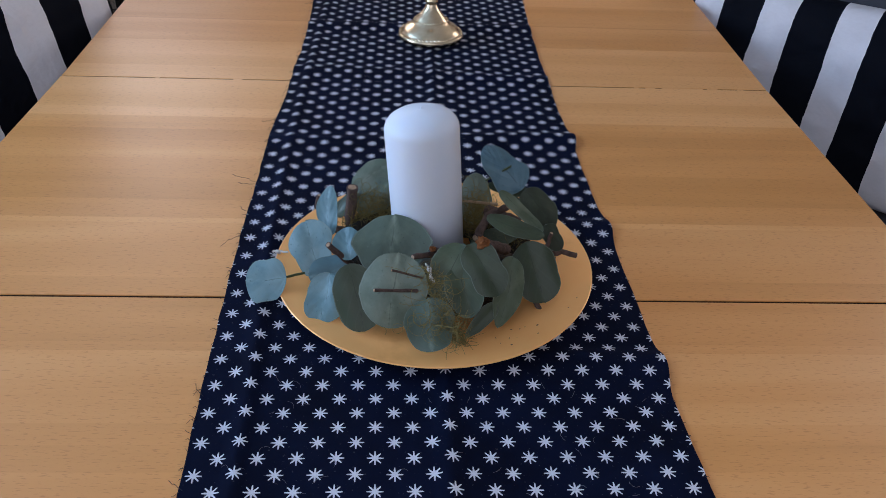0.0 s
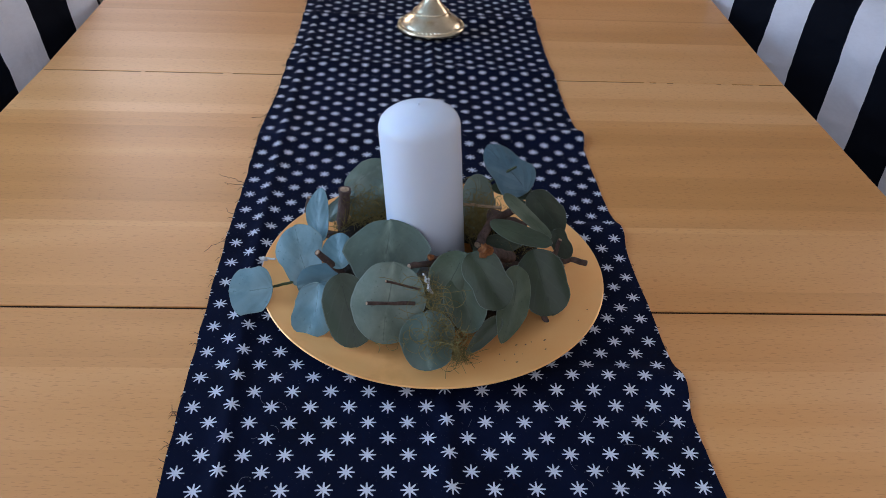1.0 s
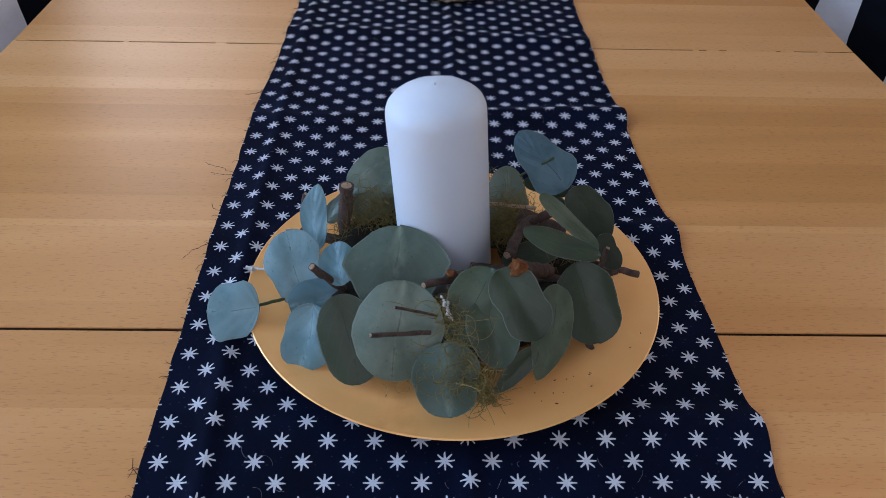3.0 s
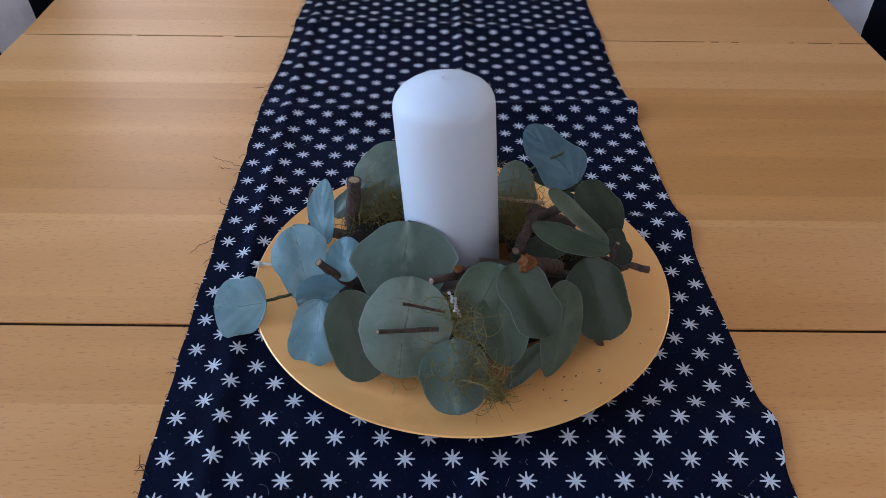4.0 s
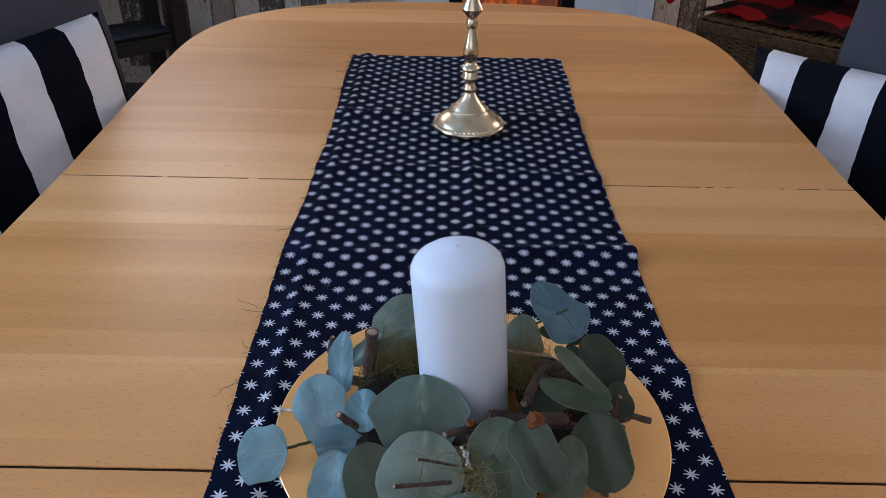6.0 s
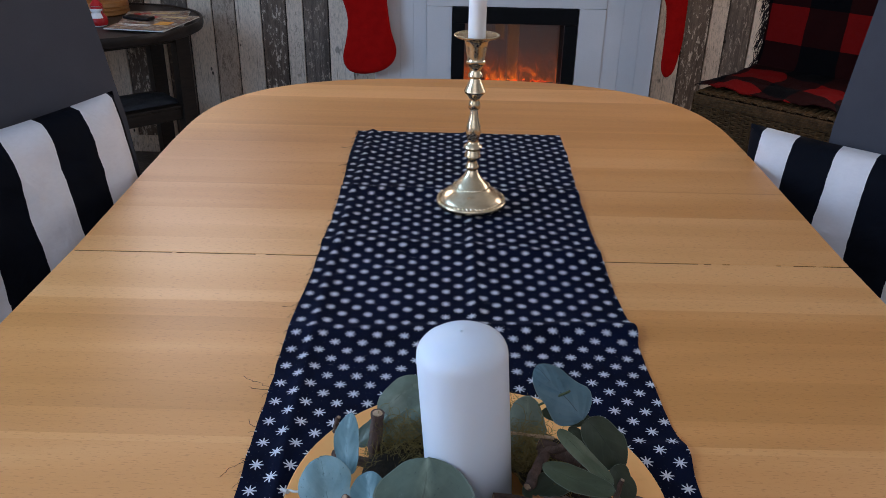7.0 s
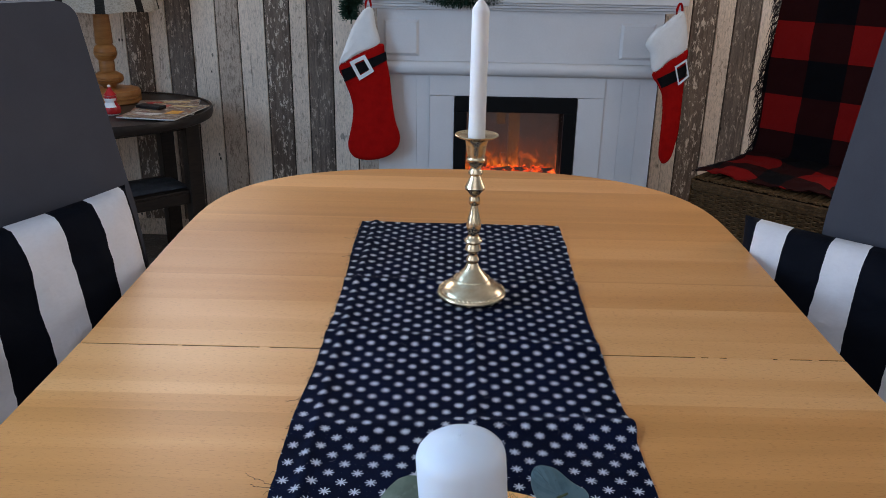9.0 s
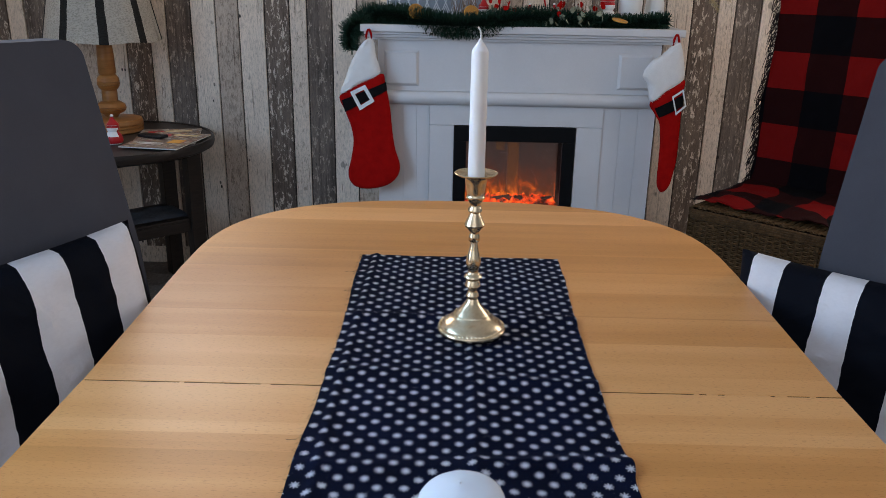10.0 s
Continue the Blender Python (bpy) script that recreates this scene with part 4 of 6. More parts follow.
wreath_ring()
leaf((-0.135, -0.186, 0.775), (-0.060, -0.521, 0.851), (-0.996, -0.019, -0.082), 0.042, 0.034, 0.1, 0.05, SKYLIT_LEAF, 0.1, 0.1)
leaf((-0.098, -0.156, 0.787), (-0.160, -0.742, 0.651), (-0.289, 0.666, 0.687), 0.038, 0.051, 0.24, 0.1, SKYLIT_LEAF, -0.1, 0)
leaf((-0.086, -0.128, 0.808), (-0.500, -0.720, 0.480), (-0.004, 0.556, 0.831), 0.023, 0.044, 0.3, 0.1, SKYLIT_LEAF, 0.25, 0.25)
leaf((-0.071, -0.104, 0.802), (-0.407, -0.665, 0.626), (0.673, 0.244, 0.698), 0.015, 0.034, 0.25, 0.1, PALE_LEAF, 0.1, 0.2)
leaf((-0.049, -0.084, 0.819), (0.050, -0.740, 0.670), (0.794, 0.437, 0.423), 0.024, 0.045, 0.1, 0.1, PALE_LEAF, 0.03, 0.15)
leaf((-0.048, -0.096, 0.804), (-0.050, -0.799, 0.599), (0.719, 0.388, 0.577), 0.031, 0.042, 0.12, 0.1, PALE_LEAF, 0.03, 0)
leaf((-0.066, -0.177, 0.807), (-0.302, -0.604, 0.743), (-0.225, 0.708, 0.669), 0.025, 0.029, 0.30, 0.1, SKYLIT_LEAF, 0.03, 0)
leaf((-0.029, -0.187, 0.811), (-0.040, -0.622, 0.782), (-0.057, -0.780, -0.623), 0.062, 0.056, 0.24, 0.08, PALE_LEAF, 0, 0)
leaf((-0.082, -0.183, 0.781), (-0.150, -0.719, 0.679), (-0.956, -0.071, -0.286), 0.031, 0.036, 0.1, 0.1, SKYLIT_LEAF, 0.05, 0.1)
leaf((-0.083, -0.216, 0.780), (-0.241, -0.744, 0.623), (-0.201, -0.590, -0.782), 0.034, 0.041, 0.18, 0.1, SKYLIT_LEAF, -0.1, 0.1)
leaf((-0.056, -0.229, 0.791), (-0.141, -0.785, 0.604), (0.231, -0.619, -0.751), 0.038, 0.055, 0.08, 0.14, GREEN_LEAF, -0.06, 0.05)
leaf((-0.027, -0.230, 0.799), (0.000, -0.800, 0.600), (-0.112, -0.596, -0.795), 0.053, 0.060, 0.06, 0.14, PALE_LEAF, 0.03, 0)
leaf((0.002, -0.2555, 0.786), (-0.020, -0.560, 0.828), (0.063, -0.907, -0.417), 0.040, 0.043, 0.05, 0.02, PALE_LEAF, 0.03, 0)
leaf((0.018, -0.220, 0.810), (-0.100, -0.743, 0.662), (-0.413, -0.574, -0.707), 0.037, 0.050, 0.14, 0.24, GREEN_LEAF, 0, 0.05)
leaf((0.044, -0.225, 0.817), (-0.050, -0.740, 0.670), (0.522, -0.592, -0.615), 0.032, 0.047, 0.26, 0.16, GREEN_LEAF, 0.15, 0.05)
leaf((0.029, -0.232, 0.800), (-0.140, -0.700, 0.700), (0.251, -0.709, -0.659), 0.032, 0.042, 0.34, 0.06, GREEN_LEAF, 0.22, 0.1)
leaf((0.063, -0.227, 0.796), (0.303, -0.767, 0.565), (-0.207, -0.632, -0.747), 0.028, 0.058, 0.25, 0.08, GREEN_LEAF, 0.42, 0.12)
leaf((0.0425, -0.2425, 0.7795), (0.020, -0.800, 0.600), (-0.685, -0.448, -0.575), 0.015, 0.037, 0.3, 0.02, GREEN_LEAF, 0.60, 0)
leaf((0.089, -0.205, 0.800), (0.020, -0.800, 0.600), (0.288, -0.570, -0.770), 0.038, 0.052, 0.20, 0.2, GREEN_LEAF, -0.05, 0)
leaf((0.071, -0.187, 0.832), (0.100, -0.461, 0.882), (0.947, -0.229, -0.227), 0.017, 0.049, 0.12, 0.06, GREEN_LEAF, 0.05, -0.08)
leaf((0.077, -0.172, 0.838), (0.241, -0.402, 0.884), (0.697, -0.562, -0.445), 0.014, 0.049, 0.12, 0.06, GREEN_LEAF, 0, 0.1)
leaf((0.101, -0.126, 0.812), (0.268, -0.666, 0.696), (0.605, -0.446, -0.660), 0.031, 0.043, 0.14, 0.1, DARK_LEAF, 0.05, 0.1)
leaf((0.068, -0.105, 0.841), (0.080, -0.700, 0.710), (-0.657, 0.499, 0.566), 0.036, 0.051, 0.1, 0.12, TEAL_LEAF, 0.3, -0.05)
leaf((0.044, -0.108, 0.810), (0.060, -0.874, 0.482), (0.062, 0.485, 0.872), 0.029, 0.047, 0.1, 0.1, PALE_LEAF, 0.03, 0)
leaf((0.075, -0.109, 0.822), (0.120, -0.548, 0.828), (0.986, -0.033, -0.165), 0.014, 0.040, 0.1, 0.08, GREEN_LEAF, 0.03, 0)
leaf((0.084, -0.124, 0.813), (0.110, -0.590, 0.800), (0.739, -0.490, -0.463), 0.011, 0.025, 0.1, 0.08, DARK_LEAF, 0.03, 0)
leaf((0.059, -0.160, 0.803), (0.090, -0.380, 0.921), (-0.932, -0.357, -0.056), 0.019, 0.045, 0.1, 0.08, DARK_LEAF, 0.03, 0)
leaf((0.111, -0.151, 0.798), (0.309, -0.687, 0.657), (0.546, -0.438, -0.714), 0.019, 0.026, 0.15, 0.1, DARK_LEAF, 0.03, 0)
leaf((-0.050, -0.160, 0.778), (0.03, -0.30, 0.95), (0.88, 0.47, 0.12), 0.033, 0.030, 0.1, 0.1, GREEN_LEAF, 0.03)
twig((-0.066, -0.109, 0.821), (-0.070, -0.111, 0.772), 0.0050)
twig((-0.081, -0.188, 0.813), (-0.063, -0.180, 0.788), 0.0026)
twig((-0.041, -0.249, 0.814), (-0.008, -0.234, 0.802), 0.0014)
twig((-0.028, -0.237, 0.824), (-0.004, -0.228, 0.810), 0.0009)
twig((-0.012, -0.207, 0.815), (0.012, -0.188, 0.806), 0.0024)
twig((0.004, -0.196, 0.815), (0.018, -0.186, 0.806), 0.0022, None, ROUGH_END)
twig((0.043, -0.209, 0.830), (0.066, -0.180, 0.805), 0.0046, None, ROUGH_END)
twig((0.041, -0.170, 0.809), (0.056, -0.140, 0.815), 0.0036)
twig((0.063, -0.128, 0.817), (0.030, -0.124, 0.818), 0.0013, CUT_WOOD)
twig((0.134, -0.151, 0.779), (0.100, -0.148, 0.787), 0.0024)
twig((0.097, -0.208, 0.760), (0.089, -0.192, 0.770), 0.0024)
twig((-0.137, -0.134, 0.768), (-0.123, -0.138, 0.770), 0.0010, WHITE_SPRIG)
twig((-0.1345, -0.1355, 0.7685), (-0.131, -0.137, 0.769), 0.0017, WHITE_SPRIG)
twig((-0.123, -0.178, 0.771), (-0.098, -0.166, 0.770), 0.0011, STEM)
twig((0.107, -0.161, 0.809), (0.102, -0.164, 0.790), 0.0018)
twig((0.112, -0.166, 0.786), (0.096, -0.160, 0.796), 0.0012)
twig((0.074, -0.1105, 0.846), (0.054, -0.100, 0.825), 0.0009, STEM)
twig((0.069, -0.152, 0.830), (0.052, -0.138, 0.812), 0.0028)
twig((0.052, -0.128, 0.812), (0.082, -0.140, 0.806), 0.0048)
twig((-0.099, -0.084, 0.797), (-0.103, -0.086, 0.784), 0.0018)
twig((-0.086, -0.100, 0.797), (-0.084, -0.118, 0.780), 0.0025)
twig((-0.101, -0.102, 0.776), (-0.041, -0.130, 0.780), 0.0040)
twig((0.018, -0.172, 0.800), (0.078, -0.170, 0.788), 0.0040)
twig((0.088, -0.168, 0.790), (0.118, -0.150, 0.782), 0.0032)


def white_sprig():
    """A tuft of small white artificial buds between the leaves."""
    wr = random.Random(14)
    bm = bmesh.new()
    for k in range(30):
        t = k / 29
        c = Vector((-0.0005 + 0.005 * t, -0.222 - 0.003 * t, 0.818 - 0.014 * t)) + Vector((wr.uniform(-1, 1), wr.uniform(-1, 1), wr.uniform(-1, 1))) * 0.0016
        bmesh.ops.create_icosphere(bm, subdivisions=1, radius=wr.uniform(0.0004, 0.0011), matrix=Matrix.Translation(c) @ Matrix.Diagonal((1, 1, wr.uniform(0.8, 2.0), 1)))
    part("white_bud", bm, WHITE_SPRIG, wreath, "tuft of small white buds")


white_sprig()


def moss_crumbs():
    """Crumbs of bark and moss fallen on the plate's rim."""
    cr = random.Random(31)
    bm = bmesh.new()
    for k in range(14):
        a = cr.gauss(-1.0, 0.22)
        r = cr.uniform(0.104, 0.132)
        z = TABLE + 0.0042 + 0.0078 + (r - 0.100) * 0.125
        c = Vector((PX + r * math.cos(a), PY + r * math.sin(a), z + 0.0002))
        bmesh.ops.create_icosphere(bm, subdivisions=1, radius=cr.uniform(0.0002, 0.0005), matrix=Matrix.Translation(c) @ Euler((0, 0, cr.uniform(0, 3))).to_matrix().to_4x4() @ Matrix.Diagonal((cr.uniform(1, 3), 1, 0.6, 1)))
    tagged(part("moss_crumbs", bm, BARK, wreath), kind="stuff")


moss_crumbs()
moss((-0.050, -0.106, 0.790), 0.020)
moss((-0.040, -0.098, 0.788), 0.018)
moss((-0.056, -0.116, 0.784), 0.018)
moss((-0.036, -0.112, 0.786), 0.015)
moss((0.046, -0.118, 0.794), 0.018)
moss((0.040, -0.126, 0.798), 0.014)
moss((0.050, -0.112, 0.804), 0.012)
moss((0.004, -0.224, 0.803), 0.006)
moss((0.009, -0.234, 0.790), 0.007)
moss((0.014, -0.242, 0.780), 0.007)
moss((0.021, -0.250, 0.771), 0.007)
moss((0.026, -0.252, 0.766), 0.006)
moss((0.003, -0.216, 0.808), 0.005)
moss((0.066, -0.150, 0.790), 0.014)
moss_strands((-0.002, -0.232, 0.822), (0.022, -0.262, 0.786), 0.0055, 80)
moss_strands((0.008, -0.250, 0.803), (0.024, -0.262, 0.778), 0.0036, 70)
moss_strands((-0.012, -0.262, 0.792), (0.010, -0.262, 0.790), 0.0080, 34)
moss_strands((-0.055, -0.110, 0.812), (-0.030, -0.106, 0.806), 0.0090, 120)
moss_strands((0.040, -0.128, 0.826), (0.050, -0.122, 0.806), 0.0080, 90)
moss((0.040, -0.069, 0.795), 0.010)

# ---------------- candlestick ----------------


def candlestick():
    ob = thing("candlestick", "turned brass candlestick standing on the runner", "candlestick", pose(0.0155, 0.455, TABLE + 0.0042))
    prof = [(0, 0.003), (0.044, 0.0), (0.0470, 0.0008), (0.0490, 0.004), (0.0492, 0.0070), (0.0478, 0.0090), (0.0450, 0.0102), (0.0438, 0.0122), (0.0412, 0.0155), (0.0372, 0.0188), (0.0318, 0.0222), (0.0272, 0.0250), (0.0258, 0.0275), (0.0240, 0.0292), (0.0222, 0.0320), (0.0180, 0.0362), (0.0135, 0.0412), (0.0105, 0.0452), (0.0085, 0.0492),
            (0.0074, 0.0516), (0.0080, 0.0528), (0.0094, 0.0550), (0.0092, 0.0575), (0.0075, 0.0602), (0.0064, 0.0636), (0.0066, 0.0676), (0.0074, 0.0690), (0.0098, 0.0702), (0.0112, 0.0716), (0.0108, 0.0742), (0.0096, 0.0778), (0.0090, 0.0804), (0.0096, 0.0814), (0.0118, 0.0826), (0.0128, 0.0846), (0.0122, 0.0868), (0.0098, 0.0886),
            (0.0074, 0.0915), (0.0072, 0.0940), (0.0082, 0.0978), (0.0098, 0.1020), (0.0106, 0.1068), (0.0096, 0.1148), (0.0080, 0.1205), (0.0064, 0.1275), (0.0056, 0.1330), (0.0052, 0.1368), (0.0066, 0.1378), (0.0080, 0.1396), (0.0078, 0.1450), (0.0068, 0.1485), (0.0064, 0.1512), (0.0074, 0.1530), (0.0095, 0.1560), (0.0132, 0.1596), (0.0141, 0.1620), (0.0132, 0.1645),
            (0.0100, 0.1710), (0.0076, 0.1765), (0.0066, 0.1788), (0.0080, 0.1800), (0.0098, 0.1818), (0.0098, 0.1840), (0.0078, 0.1872), (0.0071, 0.1900), (0.0080, 0.1925), (0.0096, 0.1958), (0.0112, 0.1975), (0.0130, 0.1996), (0.0131, 0.2016), (0.0118, 0.2032), (0.0116, 0.2055), (0.0126, 0.2105), (0.0142, 0.2210), (0.0152, 0.2275), (0.0185, 0.2305), (0.0262, 0.2322), (0.0294, 0.2340), (0.0296, 0.2352), (0.0288, 0.2358), (0.0262, 0.2342), (0.0170, 0.2318), (0.0125, 0.2312), (0.0120, 0.2150), (0, 0.2150)]
    part("stem", lathe(bmesh.new(), prof, 72), BRASS, ob)
    for rad, z, n, s in ((0.0462, 0.0100, 48, 0.0024), (0.0252, 0.0284, 32, 0.0018)):
        bm = bmesh.new()
        for i in range(n):
            a = 2 * math.pi * i / n
            c = Vector((rad * math.cos(a), rad * math.sin(a), z))
            t = Vector((-math.sin(a) * 0.7, math.cos(a) * 0.7, 0)) + Vector((math.cos(a), math.sin(a), -0.5)) * 0.5
            tube(bm, (c - t * s, c - t * s * 0.4, c + t * s * 0.4, c + t * s), (s * 0.3, s * 0.62, s * 0.62, s * 0.3), 6)
        part("gadrooned_band", bm, BRASS, ob, "rope-twist brass border")
    rim = bmesh.new()
    for i in range(40):
        a = 2 * math.pi * i / 40
        c = Vector((0.0278 * math.cos(a), 0.0278 * math.sin(a), 0.2352))
        d = Vector((math.cos(a), math.sin(a), 0))
        tube(rim, (c - d * 0.0014, c, c + d * 0.0014), (0.0003, 0.0008, 0.0003), 5)
    part("drip_pan_border", rim, BRASS, ob)
    return ob


candlestick()


def taper_candle():
    ob = thing("taper_candle", "tall white unlit taper candle in the brass candlestick", "candle", pose(0.0155, 0.455, TABLE + 0.0042 + 0.2152))
    r, h = 0.0112, 0.1840
    part("wax_body", lathe(bmesh.new(), [(0, 0), (r, 0.0), (r * 1.02, 0.01), (r, h * 0.6), (r * 0.99, h - 0.0055), (r * 0.97, h - 0.0035), (r * 0.90, h - 0.0016), (r * 0.58, h + 0.0040), (0.0034, h + 0.0082), (0.0020, h + 0.0108), (0.0014, h + 0.0125), (0, h + 0.0128)], 40), TAPER_WAX, ob)
    part("wick", tube(bmesh.new(), ((0, 0, h + 0.007), (0.0008, 0, h + 0.016), (0.0002, 0, h + 0.0215), (-0.0036, 0, h + 0.0270)), (0.0016, 0.0012, 0.001, 0.0012), 8), WICK, ob, "curved waxed wick")
    return ob


taper_candle()

# ---------------- chairs and cushions ----------------


def upholstered_chair(m, label):
    ob = thing("dining_chair", label, "chair", m, "chairs at the table")
    rec, t, hw, top = math.tan(radians(12)), 0.055, 0.245, 1.135

    def slab(z0, z1):
        bm = bmesh.new()
        n = 14
        out = []
        for i in range(n + 1):
            a = math.pi / 2 * i / n
            out.append((hw - 0.024 - 0.030 * (1 - math.cos(a)), z1 - 0.030 + 0.030 * math.sin(a)))
        prof = [(-hw, z0), (hw, z0), (hw - 0.004, 0.80)] + out + [(-x, z) for x, z in reversed(out)] + [(-hw + 0.004, 0.80)]
        fr = [bm.verts.new((x, -(z - 0.47) * rec, z)) for x, z in prof]
        bk = [bm.verts.new((x, -(z - 0.47) * rec - t, z)) for x, z in prof]
        f1, f2 = bm.faces.new(fr), bm.faces.new(bk[::-1])
        for i in range(len(prof)):
            j = (i + 1) % len(prof)
            bm.faces.new((fr[j], fr[i], bk[i], bk[j]))
        bmesh.ops.bevel(bm, geom=list(f1.edges) + list(f2.edges), offset=0.016, segments=4, affect="EDGES", profile=0.5)
        return bm
    part("backrest", slab(0.40, top), GREY_FABRIC, ob)
    part("seat", boxed(-0.225, 0.225, -0.03, 0.40, 0.40, 0.47, 0.022, 4), GREY_FABRIC, ob)
    for x in (-0.19, 0.19):
        for y in (-0.015, 0.36):
            part("leg", tube(bmesh.new(), ((x, y, 0.41), (x * 1.03, y + (0.012 if y > 0 else -0.03), 0.0)), (0.020, 0.013), 10), BLACK_WOOD, ob)
    return ob


def cushion(m, w, h, puff, label, offset, mat=CUSHION_STRIPE, lean=0.0):
    """A square scatter cushion, upright on its lower edge; x across, y the way it faces."""
    ob = thing("cushion", label, "cushion", m, "striped cushions")
    bm = bmesh.new()

    def side(sign):
        def place(u, v):
            a, b = 2 * u - 1, 2 * v - 1
            d = max(0.0, (1 - a ** 4) * (1 - b ** 4)) ** 0.5
            pinch = 1 - 0.045 * (1 - abs(a) ** 2) * (abs(b) ** 3)
            pinch2 = 1 - 0.045 * (1 - abs(b) ** 2) * (abs(a) ** 3)
            wr = (0.008 * noise.noise((a * 3.1 + sign, b * 3.3, h * 7)) + 0.004 * (1 - abs(noise.noise((a * 4.5, b * 4.1, h * 17 + sign)) * 5) if abs(noise.noise((a * 4.5, b * 4.1, h * 17 + sign))) < 0.2 else 0)) * d
            return (a * w / 2 * pinch2, sign * (puff / 2) * d ** 0.8 + wr * sign, h / 2 + b * h / 2 * pinch)
        return place
    uvf = lambda u, v: ((u - 0.5) * w + offset + lean * (v - 0.35) * h, v * h)
    sheet(bm, 48, 48, side(1), uvf)
    sheet(bm, 48, 48, side(-1), uvf)
    bmesh.ops.remove_doubles(bm, verts=bm.verts, dist=0.0004)
    part("cover", bm, mat, ob)
    return ob


def turned(x, y, facing):
    """A pose at x, y on the floor whose y axis points along facing."""
    return Matrix.Translation((x, y, 0)) @ Matrix.Rotation(math.atan2(-facing[0], facing[1]), 4, "Z")


LEFT = turned(-0.628, 0.4436, (0.82, -0.57))
RIGHT = turned(0.77, 0.507, (-0.618, -0.786))
upholstered_chair(LEFT, "slate grey upholstered high-back chair drawn up to the table")
upholstered_chair(RIGHT, "slate grey upholstered high-back chair drawn up to the table")
cushion(LEFT @ pose(0.010, 0.050, 0.477, 12, 3.0, 0), 0.456, 0.380, 0.112, "black and white striped cushion upright against a grey chair back", 0.070, lean=0.075)
cushion(RIGHT @ pose(0.125, 0.050, 0.474, 12, 0, 0), 0.466, 0.328, 0.12, "black and white striped cushion slumped against a grey chair back", 0.0935, NARROW_STRIPE)

# ---------------- fireplace ----------------
FX0, FX1, FY = -0.302, 0.742, 2.42


def fireplace():
    ob = thing("fireplace_surround", "white painted mantelpiece with raised panels and an electric fire", "fireplace")
    back = WALL_Y - 0.014
    part("shelf", boxed(-0.362, 0.812, FY - 0.045, back, 1.050, 1.076, 0.003), PAINT, ob)
    mould = bmesh.new()
    for x0, x1, y, z0, z1 in ((-0.350, 0.800, FY - 0.034, 1.0405, 1.0495), (-0.342, 0.792, FY - 0.026, 1.030, 1.040), (-0.332, 0.783, FY - 0.014, 1.0205, 1.0295)):
        box(mould, x0, x1, y, back, z0, z1, 0.0025)
    part("cornice", mould, PAINT, ob)
    part("frieze", boxed(FX0, FX1, FY, back, 0.836, 1.020, 0.001), PAINT, ob)
    for x0, x1 in ((-0.279, -0.149), (0.588, 0.714)):
        bm = bmesh.new()
        lo = [(x0, 0.854), (x1, 0.854), (x1, 0.984), (x0, 0.984)]
        a = [bm.verts.new((x, FY - 0.0005, z)) for x, z in lo]
        ins = 0.010
        hi = [(x0 + ins, 0.854 + ins), (x1 - ins, 0.854 + ins), (x1 - ins, 0.984 - ins), (x0 + ins, 0.984 - ins)]
        b = [bm.verts.new((x, FY - 0.010, z)) for x, z in hi]
        bm.faces.new(b)
        for i in range(4):
            j = (i + 1) % 4
            bm.faces.new((a[i], a[j], b[j], b[i]))
        part("raised_panel", bm, PAINT, ob)
    rail = bmesh.new()
    prof = [(FY + 0.01, 0.836), (FY - 0.010, 0.836), (FY - 0.020, 0.832), (FY - 0.027, 0.822), (FY - 0.029, 0.812), (FY - 0.026, 0.800), (FY - 0.018, 0.791), (FY - 0.006, 0.786), (FY + 0.01, 0.786)]
    ends = [[rail.verts.new((x, y, z)) for y, z in prof] for x in (-0.338, 0.786)]
    for i in range(len(prof)):
        j = (i + 1) % len(prof)
        rail.faces.new((ends[0][i], ends[0][j], ends[1][j], ends[1][i]))
    rail.faces.new(ends[0])
    rail.faces.new(ends[1][::-1])
    part("half_round_rail", rail, PAINT, ob)
    # legs with tongue-and-groove boards
    for x0, x1 in ((FX0, -0.108), (0.548, FX1)):
        part("pilaster", boxed(x0 + 0.006, x1 - 0.001, FY + 0.010, back, 0.0, 0.785), PAINT, ob)
        n = 4 if x0 < 0 else 3
        w = (x1 - x0) / n
        for i in range(n):
            part("tongue_board", boxed(x0 + i * w + 0.0002, x0 + (i + 1) * w - 0.0002, FY + 0.001, FY + 0.009, 0.0, 0.785, 0.0006), PAINT, ob)
    part("inner_panel", boxed(-0.1075, -0.0145, FY - 0.004, FY + 0.03, 0.0, 0.709, 0.001), PAINT, ob)
    part("inner_panel", boxed(0.4495, 0.5475, FY - 0.004, FY + 0.03, 0.0, 0.709, 0.001), PAINT, ob)
    part("inner_panel", boxed(-0.1075, 0.5475, FY - 0.004, FY + 0.03, 0.7105, 0.7855, 0.001), PAINT, ob)
    part("inner_panel", boxed(-0.0135, 0.4485, FY - 0.004, FY + 0.03, 0.0, 0.128, 0.001), PAINT, ob)
    return ob


fireplace()


